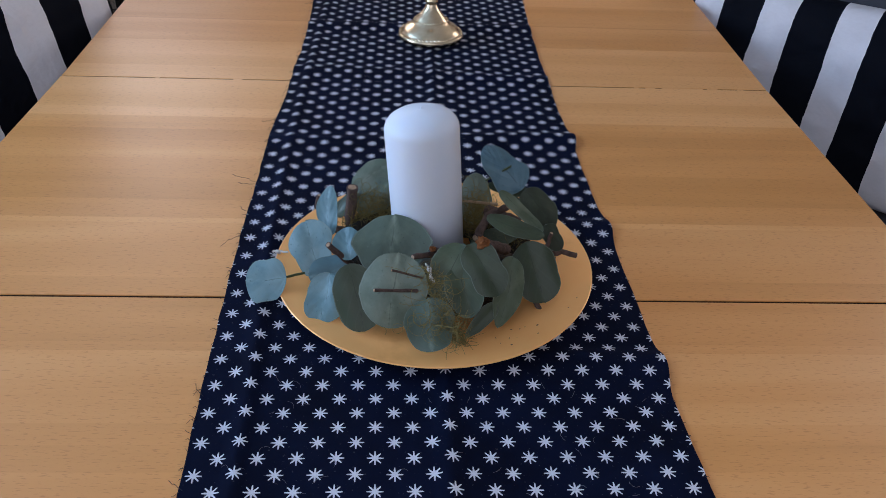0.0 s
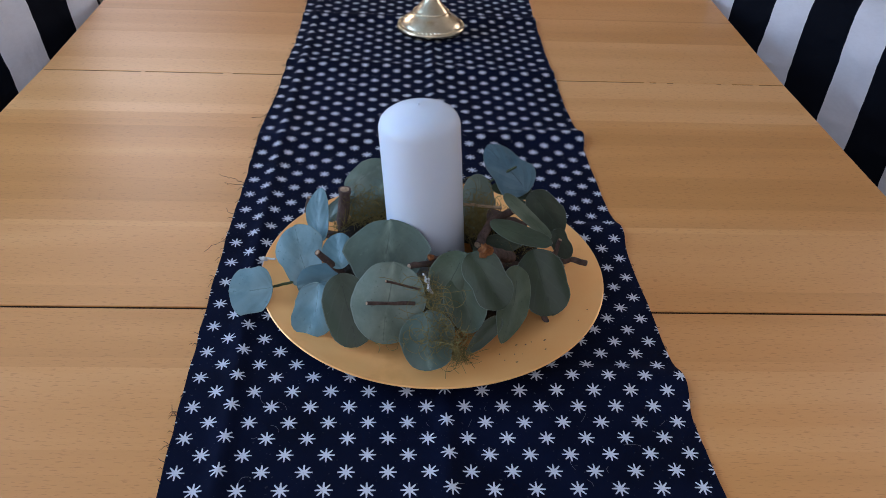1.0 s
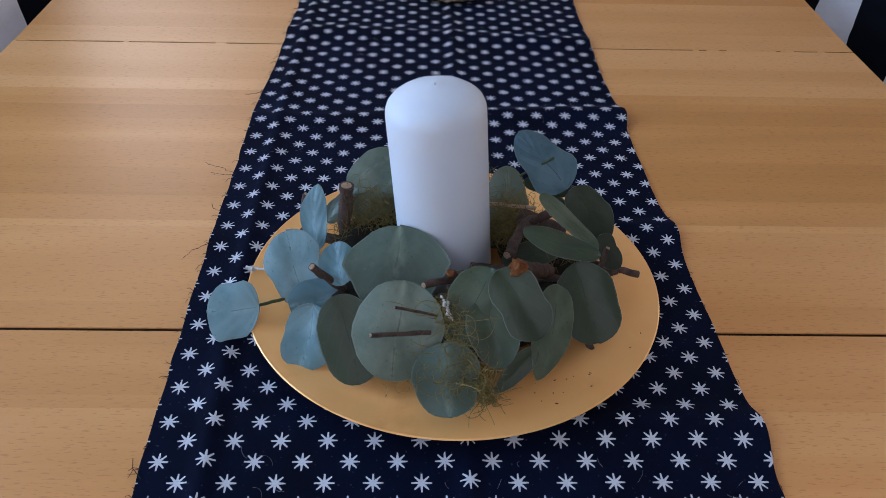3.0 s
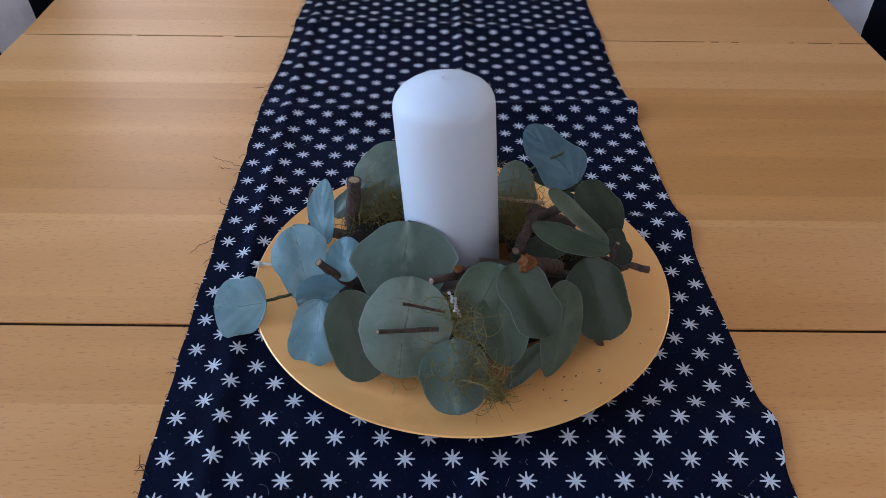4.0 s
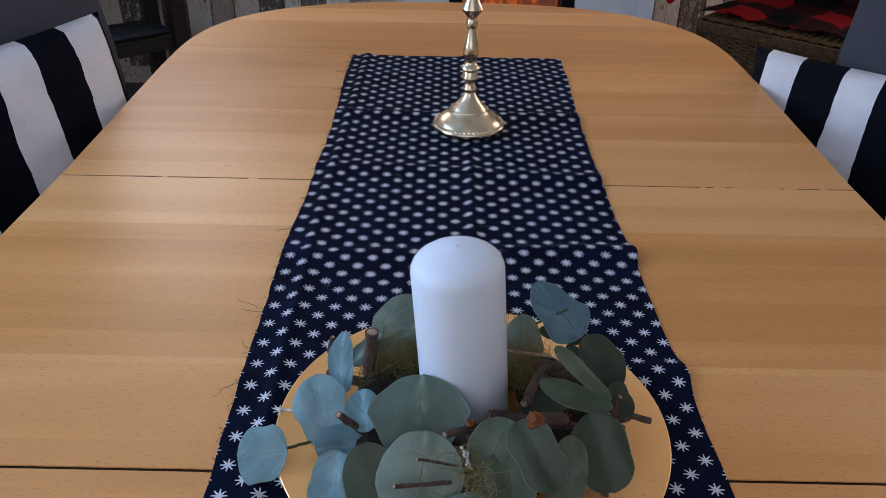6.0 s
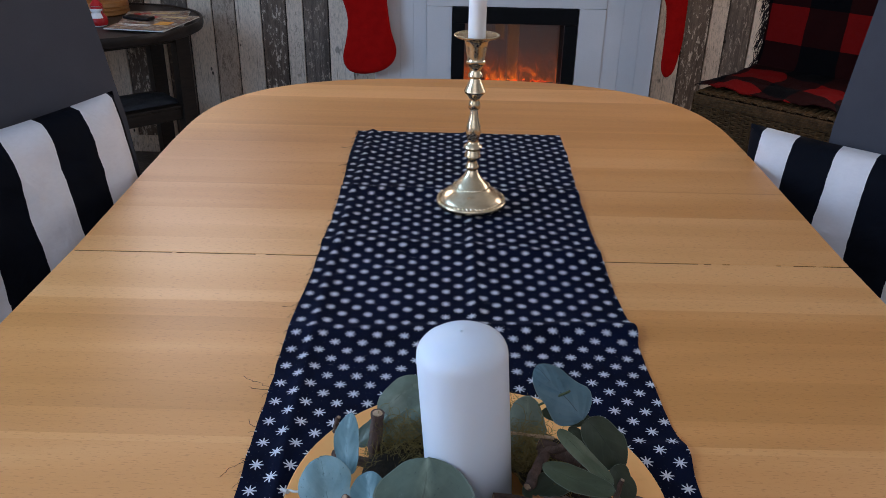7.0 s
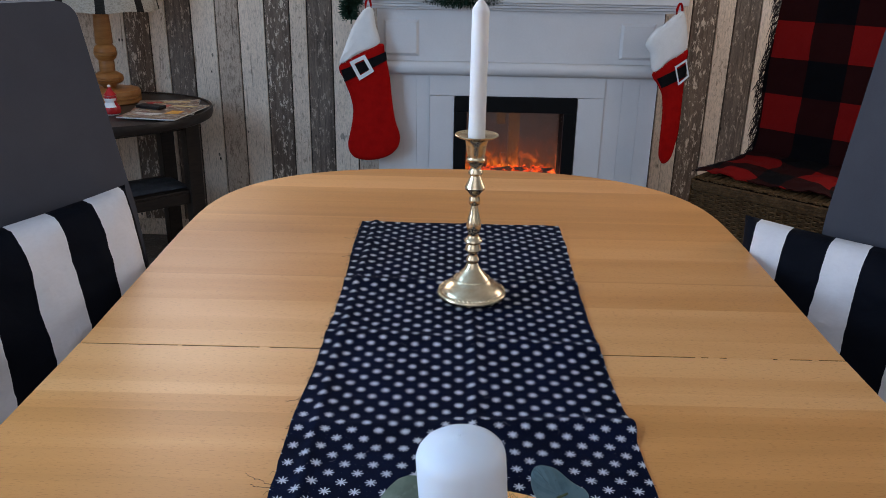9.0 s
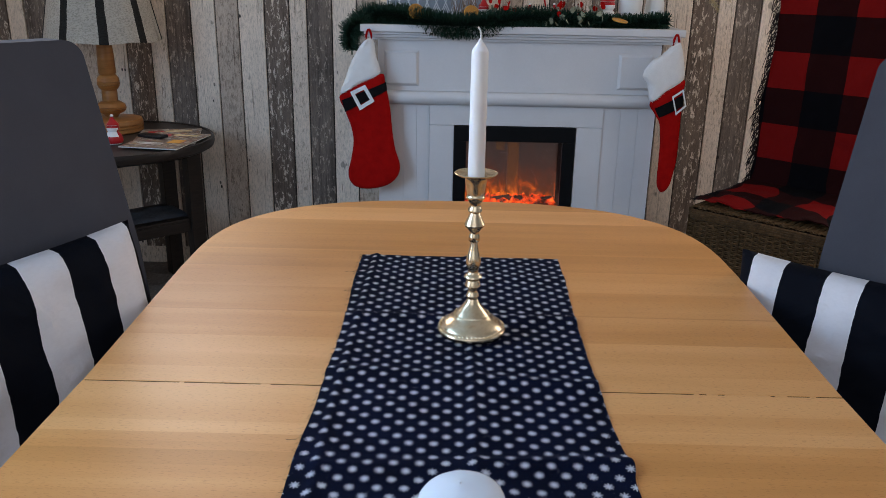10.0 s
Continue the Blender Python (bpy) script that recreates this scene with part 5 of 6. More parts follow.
def electric_fire():
    ob = thing("electric_fire", "black-framed electric fire with glowing orange flames and embers", "fireplace insert")
    x0, x1, z0, z1 = -0.0125, 0.4475, 0.13, 0.7085
    f, g = 0.047, 0.052
    for a, b, c, d in ((x0, x1, z1 - 0.058, z1), (x0, x1, z0, z0 + g), (x0, x0 + f, z0 + g, z1 - 0.058), (x1 - f, x1, z0 + g, z1 - 0.058)):
        part("frame", boxed(a + 0.0004, b - 0.0004, FY - 0.008, FY + 0.02, c + 0.0002, d - 0.0002, 0.002), BLACK_METAL, ob)
    xi0, xi1, zi0, zi1 = x0 + f, x1 - f, z0 + g, z1 - 0.058
    inner = bmesh.new()
    for a, b, p, q, c, d in ((xi0 - 0.02, xi0 - 0.004, FY + 0.021, FY + 0.25, zi0 - 0.02, zi1 + 0.02), (xi1 + 0.004, xi1 + 0.02, FY + 0.021, FY + 0.25, zi0 - 0.02, zi1 + 0.02), (xi0 - 0.004, xi1 + 0.004, FY + 0.021, FY + 0.25, zi1 + 0.002, zi1 + 0.02), (xi0 - 0.004, xi1 + 0.004, FY + 0.021, FY + 0.25, zi0 - 0.02, zi0 - 0.002), (xi0 - 0.02, xi1 + 0.02, FY + 0.2505, FY + 0.262, zi0 - 0.02, zi1 + 0.02)):
        box(inner, a, b, p, q, c, d)
    part("firebox", inner, FIREBOX_BLACK, ob)
    scr = sheet(bmesh.new(), 1, 1, lambda u, v: (xi0 + (xi1 - xi0) * u, FY + 0.125, zi0 + (zi1 - zi0) * v), None, 0.004)
    part("flame_screen", scr, FLAME, ob, "screen lit with orange flames")
    er = random.Random(3)
    bed = bmesh.new()
    for k in range(150):
        c = Vector((er.uniform(xi0 + 0.02, xi1 - 0.02), FY + er.uniform(0.035, 0.115), zi0 + 0.207 + er.uniform(0, 0.020)))
        s = er.uniform(0.008, 0.017)
        res = bmesh.ops.create_icosphere(bed, subdivisions=1, radius=s, matrix=Matrix.Translation(c) @ Euler((er.random() * 3, er.random() * 3, 0)).to_matrix().to_4x4() @ Matrix.Diagonal((1.5, 1, 0.7, 1)))
        for v in res["verts"]:
            v.co += Vector((er.uniform(-1, 1), er.uniform(-1, 1), er.uniform(-1, 1))) * s * 0.2
    box(bed, xi0, xi1, FY + 0.03, FY + 0.12, zi0, zi0 + 0.209)
    tagged(part("ember_bed", bed, EMBER, ob, "glowing embers"), kind="stuff")
    for k in range(5):
        xa = xi0 + 0.03 + 0.062 * k
        a = Vector((xa, FY + er.uniform(0.055, 0.085), zi0 + 0.226))
        b = a + Vector((er.uniform(0.05, 0.09), er.uniform(-0.015, 0.02), er.uniform(-0.012, 0.020)))
        part("log", tube(bmesh.new(), [a.lerp(b, i / 5) + Vector((0, 0, er.uniform(-0.003, 0.003))) for i in range(6)], [er.uniform(0.006, 0.009) for _ in range(6)], 9), BARK, ob, "charred log")
    gl = part("glass", boxed(xi0, xi1, FY + 0.004, FY + 0.008, zi0, zi1), GLASS, ob, "dark reflecting glass")
    gl.visible_shadow = False
    return ob


electric_fire()


def stocking(m, label, shape, depth=0.022):
    """A felt stocking, hung by its loop at the origin; x across, z up."""
    ob = thing("christmas_stocking", label, "stocking", m, "stockings on the mantel")

    def felt(name, outline, mat, thick, y, lab="", parent=ob):
        bm = bmesh.new()
        n = len(outline)
        cz = sum(p[1] for p in outline) / n

        def spine(z):
            z = min(max(z, min(p[1] for p in outline) + 0.02), max(p[1] for p in outline) - 0.012)
            cuts = [a[0] + (b[0] - a[0]) * (z - a[1]) / (b[1] - a[1]) for a, b in zip(outline, outline[1:] + outline[:1]) if (a[1] - z) * (b[1] - z) < 0]
            return (min(cuts) + max(cuts)) / 2 if cuts else 0.0
        axis = [spine(z) for x, z in outline]
        for s in (-1, 1):
            rings = []
            for k, (f, d) in enumerate(((1.0, 0.15), (0.95, 0.55), (0.84, 0.88), (0.66, 1.0))):
                rings.append([bm.verts.new((c + (x - c) * f, y + s * thick * d, cz + (z - cz) * (1 - (1 - f) * 0.25))) for (x, z), c in zip(outline, axis)])
            for a, b in zip(rings, rings[1:]):
                for i in range(n):
                    j = (i + 1) % n
                    bm.faces.new((a[i], a[j], b[j], b[i]))
            bm.faces.new(rings[-1])
            if s == -1:
                first = rings[0]
            else:
                for i in range(n):
                    j = (i + 1) % n
                    bm.faces.new((first[i], first[j], rings[0][j], rings[0][i]))
        return part(name, bm, mat, parent, lab)

    def smooth_line(pts, n=4):
        out = []
        k = len(pts)
        for i in range(k):
            p0, p1, p2, p3 = (pts[(i + j) % k] for j in (-1, 0, 1, 2))
            for s in range(n):
                t = s / n
                out.append(tuple(0.5 * (2 * p1[a] + (p2[a] - p0[a]) * t + (2 * p0[a] - 5 * p1[a] + 4 * p2[a] - p3[a]) * t * t + (3 * p1[a] - p0[a] - 3 * p2[a] + p3[a]) * t ** 3) for a in (0, 1)))
        return out
    w = depth
    felt("sock", smooth_line(shape["sock"]), RED_FELT, w, 0)
    cuff = felt("cuff", smooth_line(shape["cuff"]), WHITE_FLEECE, w + 0.005, 0, "white fleece cuff")
    pr = random.Random(2)
    pile = bmesh.new()
    polys = list(cuff.data.polygons)
    weights = [p.area for p in polys]
    for p in pr.choices(polys, weights, k=1100):
        vs = [cuff.data.vertices[i].co for i in p.vertices]
        a, b = pr.random(), pr.random()
        q = vs[0].lerp(vs[1], a).lerp(vs[-1].lerp(vs[-2], a), b)
        d = (p.normal * 0.8 + Vector((pr.gauss(0, 0.5), pr.gauss(0, 0.5), pr.gauss(-0.3, 0.5)))).normalized()
        ln = pr.uniform(0.002, 0.004)
        tube(pile, (q - d * 0.001, q + d * ln * 0.6, q + d * ln + Vector((0, 0, -0.002))), (0.0007, 0.0006, 0.0002), 3, False)
    tagged(part("fleece_pile", pile, WHITE_FLEECE, cuff), kind="stuff")
    belt = bmesh.new()
    tl, tr_, br_, bl = (Vector((x, 0, z)) for x, z in shape["belt"])
    keep = None
    for side in (-1, 1):
        up = [tl.lerp(tr_, i / 8) for i in range(9)]
        lo = [bl.lerp(br_, i / 8) for i in range(9)]
        depths = [w * (0.55 if i in (0, 8) else 0.92 if i in (1, 7) else 1.0) + 0.004 for i in range(9)]
        a = [belt.verts.new((p.x, side * d, p.z)) for p, d in zip(up, depths)] + [belt.verts.new((p.x, side * d, p.z)) for p, d in zip(reversed(lo), reversed(depths))]
        for i in range(8):
            belt.faces.new((a[i], a[i + 1], a[16 - i], a[17 - i]))
        if keep is None:
            keep = a
        else:
            for i in range(18):
                j = (i + 1) % 18
                belt.faces.new((keep[i], keep[j], a[j], a[i]))
    part("belt", belt, BLACK_FELT, ob)
    corners = [Vector((x, -(w + 0.007), z)) for x, z in shape["buckle"]]
    mid = sum(corners, Vector()) / 4
    bk = bmesh.new()
    ring = [[bk.verts.new(mid + (c - mid) * f + Vector((0, d, 0))) for c in corners] for f, d in ((1.0, -0.0025), (shape["hole"], -0.0025), (shape["hole"], 0.0025), (1.0, 0.0025))]
    for k in range(4):
        for i in range(4):
            j = (i + 1) % 4
            bk.faces.new((ring[k][i], ring[k][j], ring[(k + 1) % 4][j], ring[(k + 1) % 4][i]))
    part("buckle", bk, BUCKLE_WHITE, ob, "white square buckle")
    lp = bmesh.new()
    tube(lp, [(0.006 + (0.006 + 0.005 * math.sin(a / 2)) * math.sin(a), -0.004, -0.006 + 0.026 * math.cos(a)) for a in [math.pi * 2 * i / 16 for i in range(17)]], 0.0042, 6)
    part("hanging_loop", lp, RED_FELT, ob, "red ribbon loop")
    return ob


# Flat outlines fitted to the camera's view; the second only looks twisted
HANGING = {
    "sock": [(-0.098, -0.209), (0.044, -0.137), (0.064, -0.175), (0.081, -0.257), (0.089, -0.341), (0.101, -0.416), (0.118, -0.475), (0.108, -0.520), (0.068, -0.554), (0.004, -0.569), (-0.046, -0.563), (-0.071, -0.540), (-0.077, -0.502), (-0.065, -0.448), (-0.056, -0.387), (-0.063, -0.334), (-0.085, -0.273)],
    "cuff": [(-0.010, -0.020), (0.020, -0.016), (0.031, -0.075), (0.044, -0.137), (-0.023, -0.171), (-0.098, -0.211), (-0.083, -0.158), (-0.052, -0.082)],
    "belt": [(-0.096, -0.234), (0.066, -0.166), (0.070, -0.196), (-0.084, -0.276)],
    "buckle": [(-0.063, -0.202), (-0.008, -0.175), (0.026, -0.234), (-0.028, -0.268)], "hole": 0.62}
NARROWED = {
    "sock": [(-0.063, -0.217), (0.044, -0.139), (0.049, -0.186), (0.053, -0.310), (0.054, -0.427), (0.046, -0.493), (0.036, -0.537), (0.015, -0.560), (-0.001, -0.551), (-0.011, -0.520), (-0.012, -0.450), (-0.014, -0.365), (-0.023, -0.301), (-0.041, -0.268)],
    "cuff": [(-0.003, -0.016), (0.022, -0.010), (0.041, -0.075), (0.044, -0.141), (-0.009, -0.179), (-0.063, -0.219), (-0.081, -0.158), (-0.101, -0.124), (-0.077, -0.077), (-0.039, -0.050)],
    "belt": [(-0.050, -0.243), (0.053, -0.188), (0.052, -0.232), (-0.030, -0.276)],
    "buckle": [(0.007, -0.197), (0.045, -0.170), (0.062, -0.231), (0.027, -0.263)], "hole": 0.80}
stocking(pose(-0.334, 2.360, 1.039), "red felt stocking with white cuff, black belt and buckle", HANGING, depth=0.014)
stocking(pose(0.769, 2.360, 1.041), "red felt stocking shaped narrow to fit the camera's view, with white cuff and black belt", NARROWED, depth=0.016)


def garland():
    ob = thing("mantel_garland", "dark green tinsel garland along the mantel shelf", "garland")
    gr = random.Random(21)

    def line(t):
        x = -0.405 + 1.165 * t
        y = FY + 0.015 + 0.015 * math.sin(9 * t) - 0.050 * math.exp(-((t - 0.30) / 0.17) ** 2)
        z = 1.097 + 0.008 * math.sin(13 * t) - 0.015 * math.exp(-((t - 0.33) / 0.12) ** 2)
        if x < -0.35:
            z -= (-0.35 - x) * 1.0
            y -= 0.02
        return Vector((x, y, z))
    bm = bmesh.new()
    tube(bm, [line(i / 60) for i in range(61)], 0.003, 5)
    def needles(c, d, count, ln):
        for _ in range(count):
            e = Vector((gr.gauss(0, 1), gr.gauss(0, 1), gr.gauss(0, 1))).normalized()
            e = (e - d * e.dot(d) * 0.75).normalized()
            s = e.cross(Vector((gr.uniform(-1, 1), gr.uniform(-1, 1), gr.uniform(-1, 1)))).normalized() * 0.0013
            l2 = ln * gr.uniform(0.6, 1.15)
            v = [bm.verts.new(c + s), bm.verts.new(c - s), bm.verts.new(c + e * l2 - s * 0.7), bm.verts.new(c + e * l2 + s * 0.7)]
            bm.faces.new(v)
    for k in range(620):
        t = k / 620
        c = line(t)
        needles(c, (line(min(1, t + 0.01)) - line(max(0, t - 0.01))).normalized(), 58 if 0.12 < t < 0.48 else 34, 0.046 if t < 0.62 else 0.038)
    for k in range(50):
        t = k / 50
        c = Vector((-0.372 - 0.035 * math.sin(math.pi * t * 0.8), FY - 0.01, 1.085 - 0.105 * t))
        needles(c, Vector((0, 0, 1)), 26, 0.036)
    tagged(part("needles", bm, GARLAND, ob), kind="stuff")
    for x, z, tilt in ((-0.160, 1.122, 66), (0.040, 1.120, 66), (0.575, 1.104, 12)):
        sl = part("orange_slice", tube(bmesh.new(), ((0, 0, -0.0025), (0, 0, 0.0025)), 0.026, 28), ORANGE_FLESH, ob, "dried orange slice")
        sl.matrix_world = pose(x, FY - 0.022, z, tilt, 8, 10)
        rind = bmesh.new()
        tube(rind, [(0.0262 * math.cos(a), 0.0262 * math.sin(a), 0) for a in [2 * math.pi * i / 28 for i in range(29)]], 0.0028, 6)
        part("rind", rind, PINE_CARD, sl)
        for i in range(8):
            a = math.pi * 2 * i / 8
            part("membrane", tube(bmesh.new(), ((0.004 * math.cos(a), 0.004 * math.sin(a), 0.0026), (0.023 * math.cos(a), 0.023 * math.sin(a), 0.0026)), 0.0009, 5), PINE_CARD, sl)
    return ob


garland()

# ---------------- things on the mantel ----------------


def openwork_box():
    ob = thing("openwork_planter", "white openwork metal planter box on the mantel", "planter", pose(-0.090, FY + 0.135, 1.0765))
    w, h, d = 0.19, 0.135, 0.10
    part("body", boxed(-w + 0.004, w - 0.004, -d / 2 + 0.004, d / 2, 0.0, h - 0.01, 0.002), mottled("planter_lining", (0.22, 0.25, 0.29), (0.30, 0.33, 0.37), 30, 0.7), ob, "grey lining")
    bars = bmesh.new()
    for z in (0.004, 0.028, 0.036, h - 0.02, h - 0.006):
        box(bars, -w, w, -d / 2 - 0.003, -d / 2, z - 0.003, z + 0.003)
    n = 11
    for i in range(n):
        x0, x1 = -w + 2 * w * i / n, -w + 2 * w * (i + 1) / n
        xm = (x0 + x1) / 2
        for a, b, c in (((x0, 0.038), (xm, 0.075), 0.002), ((xm, 0.075), (x1, 0.038), 0.002), ((x0, 0.110), (xm, 0.075), 0.002), ((xm, 0.075), (x1, 0.110), 0.002), ((x0 + 0.008, 0.038), (xm, 0.062), 0.0014), ((xm, 0.062), (x1 - 0.008, 0.038), 0.0014)):
            tube(bars, ((a[0], -d / 2 - 0.0015, a[1]), (b[0], -d / 2 - 0.0015, b[1])), c, 5)
        tube(bars, ((xm, -d / 2 - 0.0015, 0.006), (xm, -d / 2 - 0.0015, 0.026)), 0.002, 5)
    part("lattice", bars, LACE_WHITE, ob, "white openwork pattern")
    return ob


openwork_box()


def figurine(x, y, z, s, coat, label, name="santa_figurine"):
    """A small painted ornament as one plain shape with a pointed cap."""
    bm = bmesh.new()
    lathe(bm, [(0, 0), (0.30, 0.0), (0.37, 0.06), (0.40, 0.18), (0.36, 0.36), (0.27, 0.50), (0.22, 0.56), (0.27, 0.64), (0.28, 0.74), (0.24, 0.84), (0.27, 0.86), (0.25, 0.91), (0.17, 1.0), (0.09, 1.14), (0.05, 1.21), (0.08, 1.25), (0.05, 1.31), (0, 1.32)], 24)
    for v in bm.verts:
        v.co *= s
    me = finish(name, bm, coat)
    me.data.materials.append(WHITE_GLOSS)
    for p in me.data.polygons:
        h = p.center.z / s
        front = p.normal.y < -0.35
        if 0.84 < h < 0.88 or h > 1.21 or (front and 0.40 < h < 0.72) or h < 0.06:
            p.material_index = 1
    me.location = (x, y, z)
    return tagged(me, label, "ornament")


figurine(0.085, FY + 0.05, 1.0765, 0.075, RED_GLOSS, "small red and white painted ornament on the mantel")
figurine(0.345, FY + 0.06, 1.0765, 0.062, RED_GLOSS, "small red and white painted ornament on the mantel")
figurine(0.255, FY + 0.06, 1.0765, 0.060, RED_GLOSS, "small red and white painted ornament on the mantel")
figurine(0.545, FY + 0.09, 1.0765, 0.105, RED_GLOSS, "tall red painted ornament on the mantel")


def white_jar():
    ob = thing("white_candle_jar", "white cylindrical ceramic jar on the mantel", "jar", pose(0.635, FY + 0.10, 1.0765))
    part("body", lathe(bmesh.new(), [(0, 0), (0.040, 0), (0.042, 0.003), (0.042, 0.15), (0.040, 0.153), (0.037, 0.150), (0.037, 0.02), (0, 0.02)], 40), CERAMIC, ob)
    return ob


white_jar()


def berry_sprigs():
    """Cream and red faux leaves and berries pushed into the garland."""
    br = random.Random(33)
    ob = thing("berry_spray", "spray of red petals, cream leaves and dry heather in the garland", "decoration")
    pale = mottled("cream_leaf", (0.15, 0.18, 0.12), (0.33, 0.34, 0.25), 100, 0.7)
    twigm = mottled("dry_heather", (0.14, 0.085, 0.055), (0.30, 0.20, 0.14), 100, 0.9)
    for k in range(64):
        x = br.uniform(0.09, 0.52)
        big = br.random() < 0.35
        bm = leaf_mesh(br.uniform(0.012, 0.024), br.uniform(0.016, 0.028), 0.2, 0.3, 900 + k)
        lf = part("petal" if big else "leaf", bm, RED_FELT if big else pale, ob)
        lf.matrix_world = pose(x, FY + br.uniform(-0.03, 0.05), 1.092 + br.uniform(-0.005, 0.05) + (0.025 if big else 0), br.uniform(30, 110), br.uniform(-40, 40), br.uniform(0, 360))
    st = bmesh.new()
    for k in range(150):
        x = br.choice((br.uniform(-0.02, 0.06), br.uniform(0.38, 0.52)))
        p = Vector((x, FY + br.uniform(0.02, 0.09), 1.085))
        tube(st, (p, p + Vector((br.uniform(-0.03, 0.03), br.uniform(-0.02, 0.02), br.uniform(0.05, 0.12)))), (0.0012, 0.0005), 3, False)
    tagged(part("heather", st, twigm, ob), kind="stuff")
    return ob


berry_sprigs()


def pampas():
    """Dry grass plumes that lean out beyond the shelf."""
    pr = random.Random(8)
    ob = thing("dry_grass", "pale dry grass plumes in a vase on the mantel", "dried plant")
    part("vase", lathe(bmesh.new(), [(0, 0), (0.03, 0), (0.038, 0.03), (0.034, 0.09), (0.018, 0.14), (0.020, 0.16), (0.015, 0.16), (0, 0.03)], 28, (0.735, FY + 0.15, 1.0765)), CERAMIC, ob)
    for tx, tz in ((0.955, 1.150), (0.93, 1.185), (0.90, 1.24), (0.99, 1.185)):
        bm = bmesh.new()
        a, b = Vector((0.735, FY + 0.15, 1.225)), Vector((tx, FY + 0.10, tz))
        top = Vector(((a.x + b.x) / 2 - 0.01, FY + 0.13, max(a.z, b.z) + 0.10))
        curve = [a * (1 - t) ** 2 + top * 2 * t * (1 - t) + b * t * t for t in [i / 24 for i in range(25)]]
        tube(bm, curve, 0.0012, 4)
        for i in range(9, 25):
            for _ in range(34):
                d = (curve[i] - curve[i - 1]).normalized() + Vector((pr.gauss(0, 0.5), pr.gauss(0, 0.5), pr.gauss(0, 0.5)))
                q = curve[i]
                ln = pr.uniform(0.010, 0.026)
                tube(bm, (q, q + d.normalized() * ln), (0.0006, 0.0003), 3, False)
        tagged(part("plume", bm, DRY_GRASS, ob), kind="stuff")
    return ob


pampas()

# ---------------- side table, lamp, magazine ----------------
SX, SY, SZ, SR = -1.315, 2.395, 0.635, 0.375


def side_table():
    ob = thing("side_table", "round dark-stained wooden side table with a lower shelf", "side table", pose(SX, SY, 0, 0, 0, 42))
    part("tabletop", lathe(bmesh.new(), [(0, SZ - 0.034), (SR - 0.015, SZ - 0.034), (SR - 0.004, SZ - 0.028), (SR, SZ - 0.015), (SR, SZ - 0.002), (SR - 0.003, SZ + 0.006), (SR - 0.010, SZ + 0.006), (SR - 0.013, SZ), (0, SZ)], 80), DARK_WOOD, ob)
    lx, ly = 0.25, 0.125
    for x in (-lx, lx):
        for y in (-ly, ly):
            part("leg", boxed(x - 0.028, x + 0.028, y - 0.026, y + 0.026, 0, SZ - 0.0345, 0.003), DARK_WOOD, ob)
    for y in (-ly, ly):
        part("rail", boxed(-lx + 0.029, lx - 0.029, y - 0.011, y + 0.011, 0.255, 0.2990, 0.003), DARK_WOOD, ob)
        part("apron", boxed(-lx + 0.029, lx - 0.029, y - 0.011, y + 0.011, SZ - 0.085, SZ - 0.0345, 0.003), DARK_WOOD, ob)
    for x in (-lx, lx):
        part("rail", boxed(x - 0.011, x + 0.011, -ly + 0.027, ly - 0.027, 0.255, 0.2990, 0.003), DARK_WOOD, ob)
        part("apron", boxed(x - 0.011, x + 0.011, -ly + 0.027, ly - 0.027, SZ - 0.085, SZ - 0.0345, 0.003), DARK_WOOD, ob)
    part("lower_shelf", boxed(-lx + 0.0285, lx - 0.0285, -ly - 0.012, ly + 0.012, 0.2995, 0.311, 0.002), DARK_WOOD, ob)
    return ob


side_table()


def cloth_bundle():
    bm = bmesh.new()
    def place(u, v):
        x, y = (u - 0.5) * 0.34, (v - 0.5) * 0.19
        return (x, y, 0.006 + 0.026 * max(0.0, (1 - (2 * u - 1) ** 2) * (1 - (2 * v - 1) ** 2)) ** 0.5 * (0.75 + 0.5 * noise.noise((x * 20, y * 20, 2))))
    sheet(bm, 24, 20, place, None, 0.004)
    ob = finish("dark_cloth", bm, mottled("dark_blue_grey_cloth", (0.020, 0.022, 0.027), (0.05, 0.054, 0.062), 60, 0.8, bump=0.5, dist=0.003))
    ob.matrix_world = pose(SX + 0.06, SY + 0.03, 0.3115, 0, 0, 42)
    tagged(ob, "crumpled dark blue-grey cloth on the lower shelf", "cloth")


cloth_bundle()


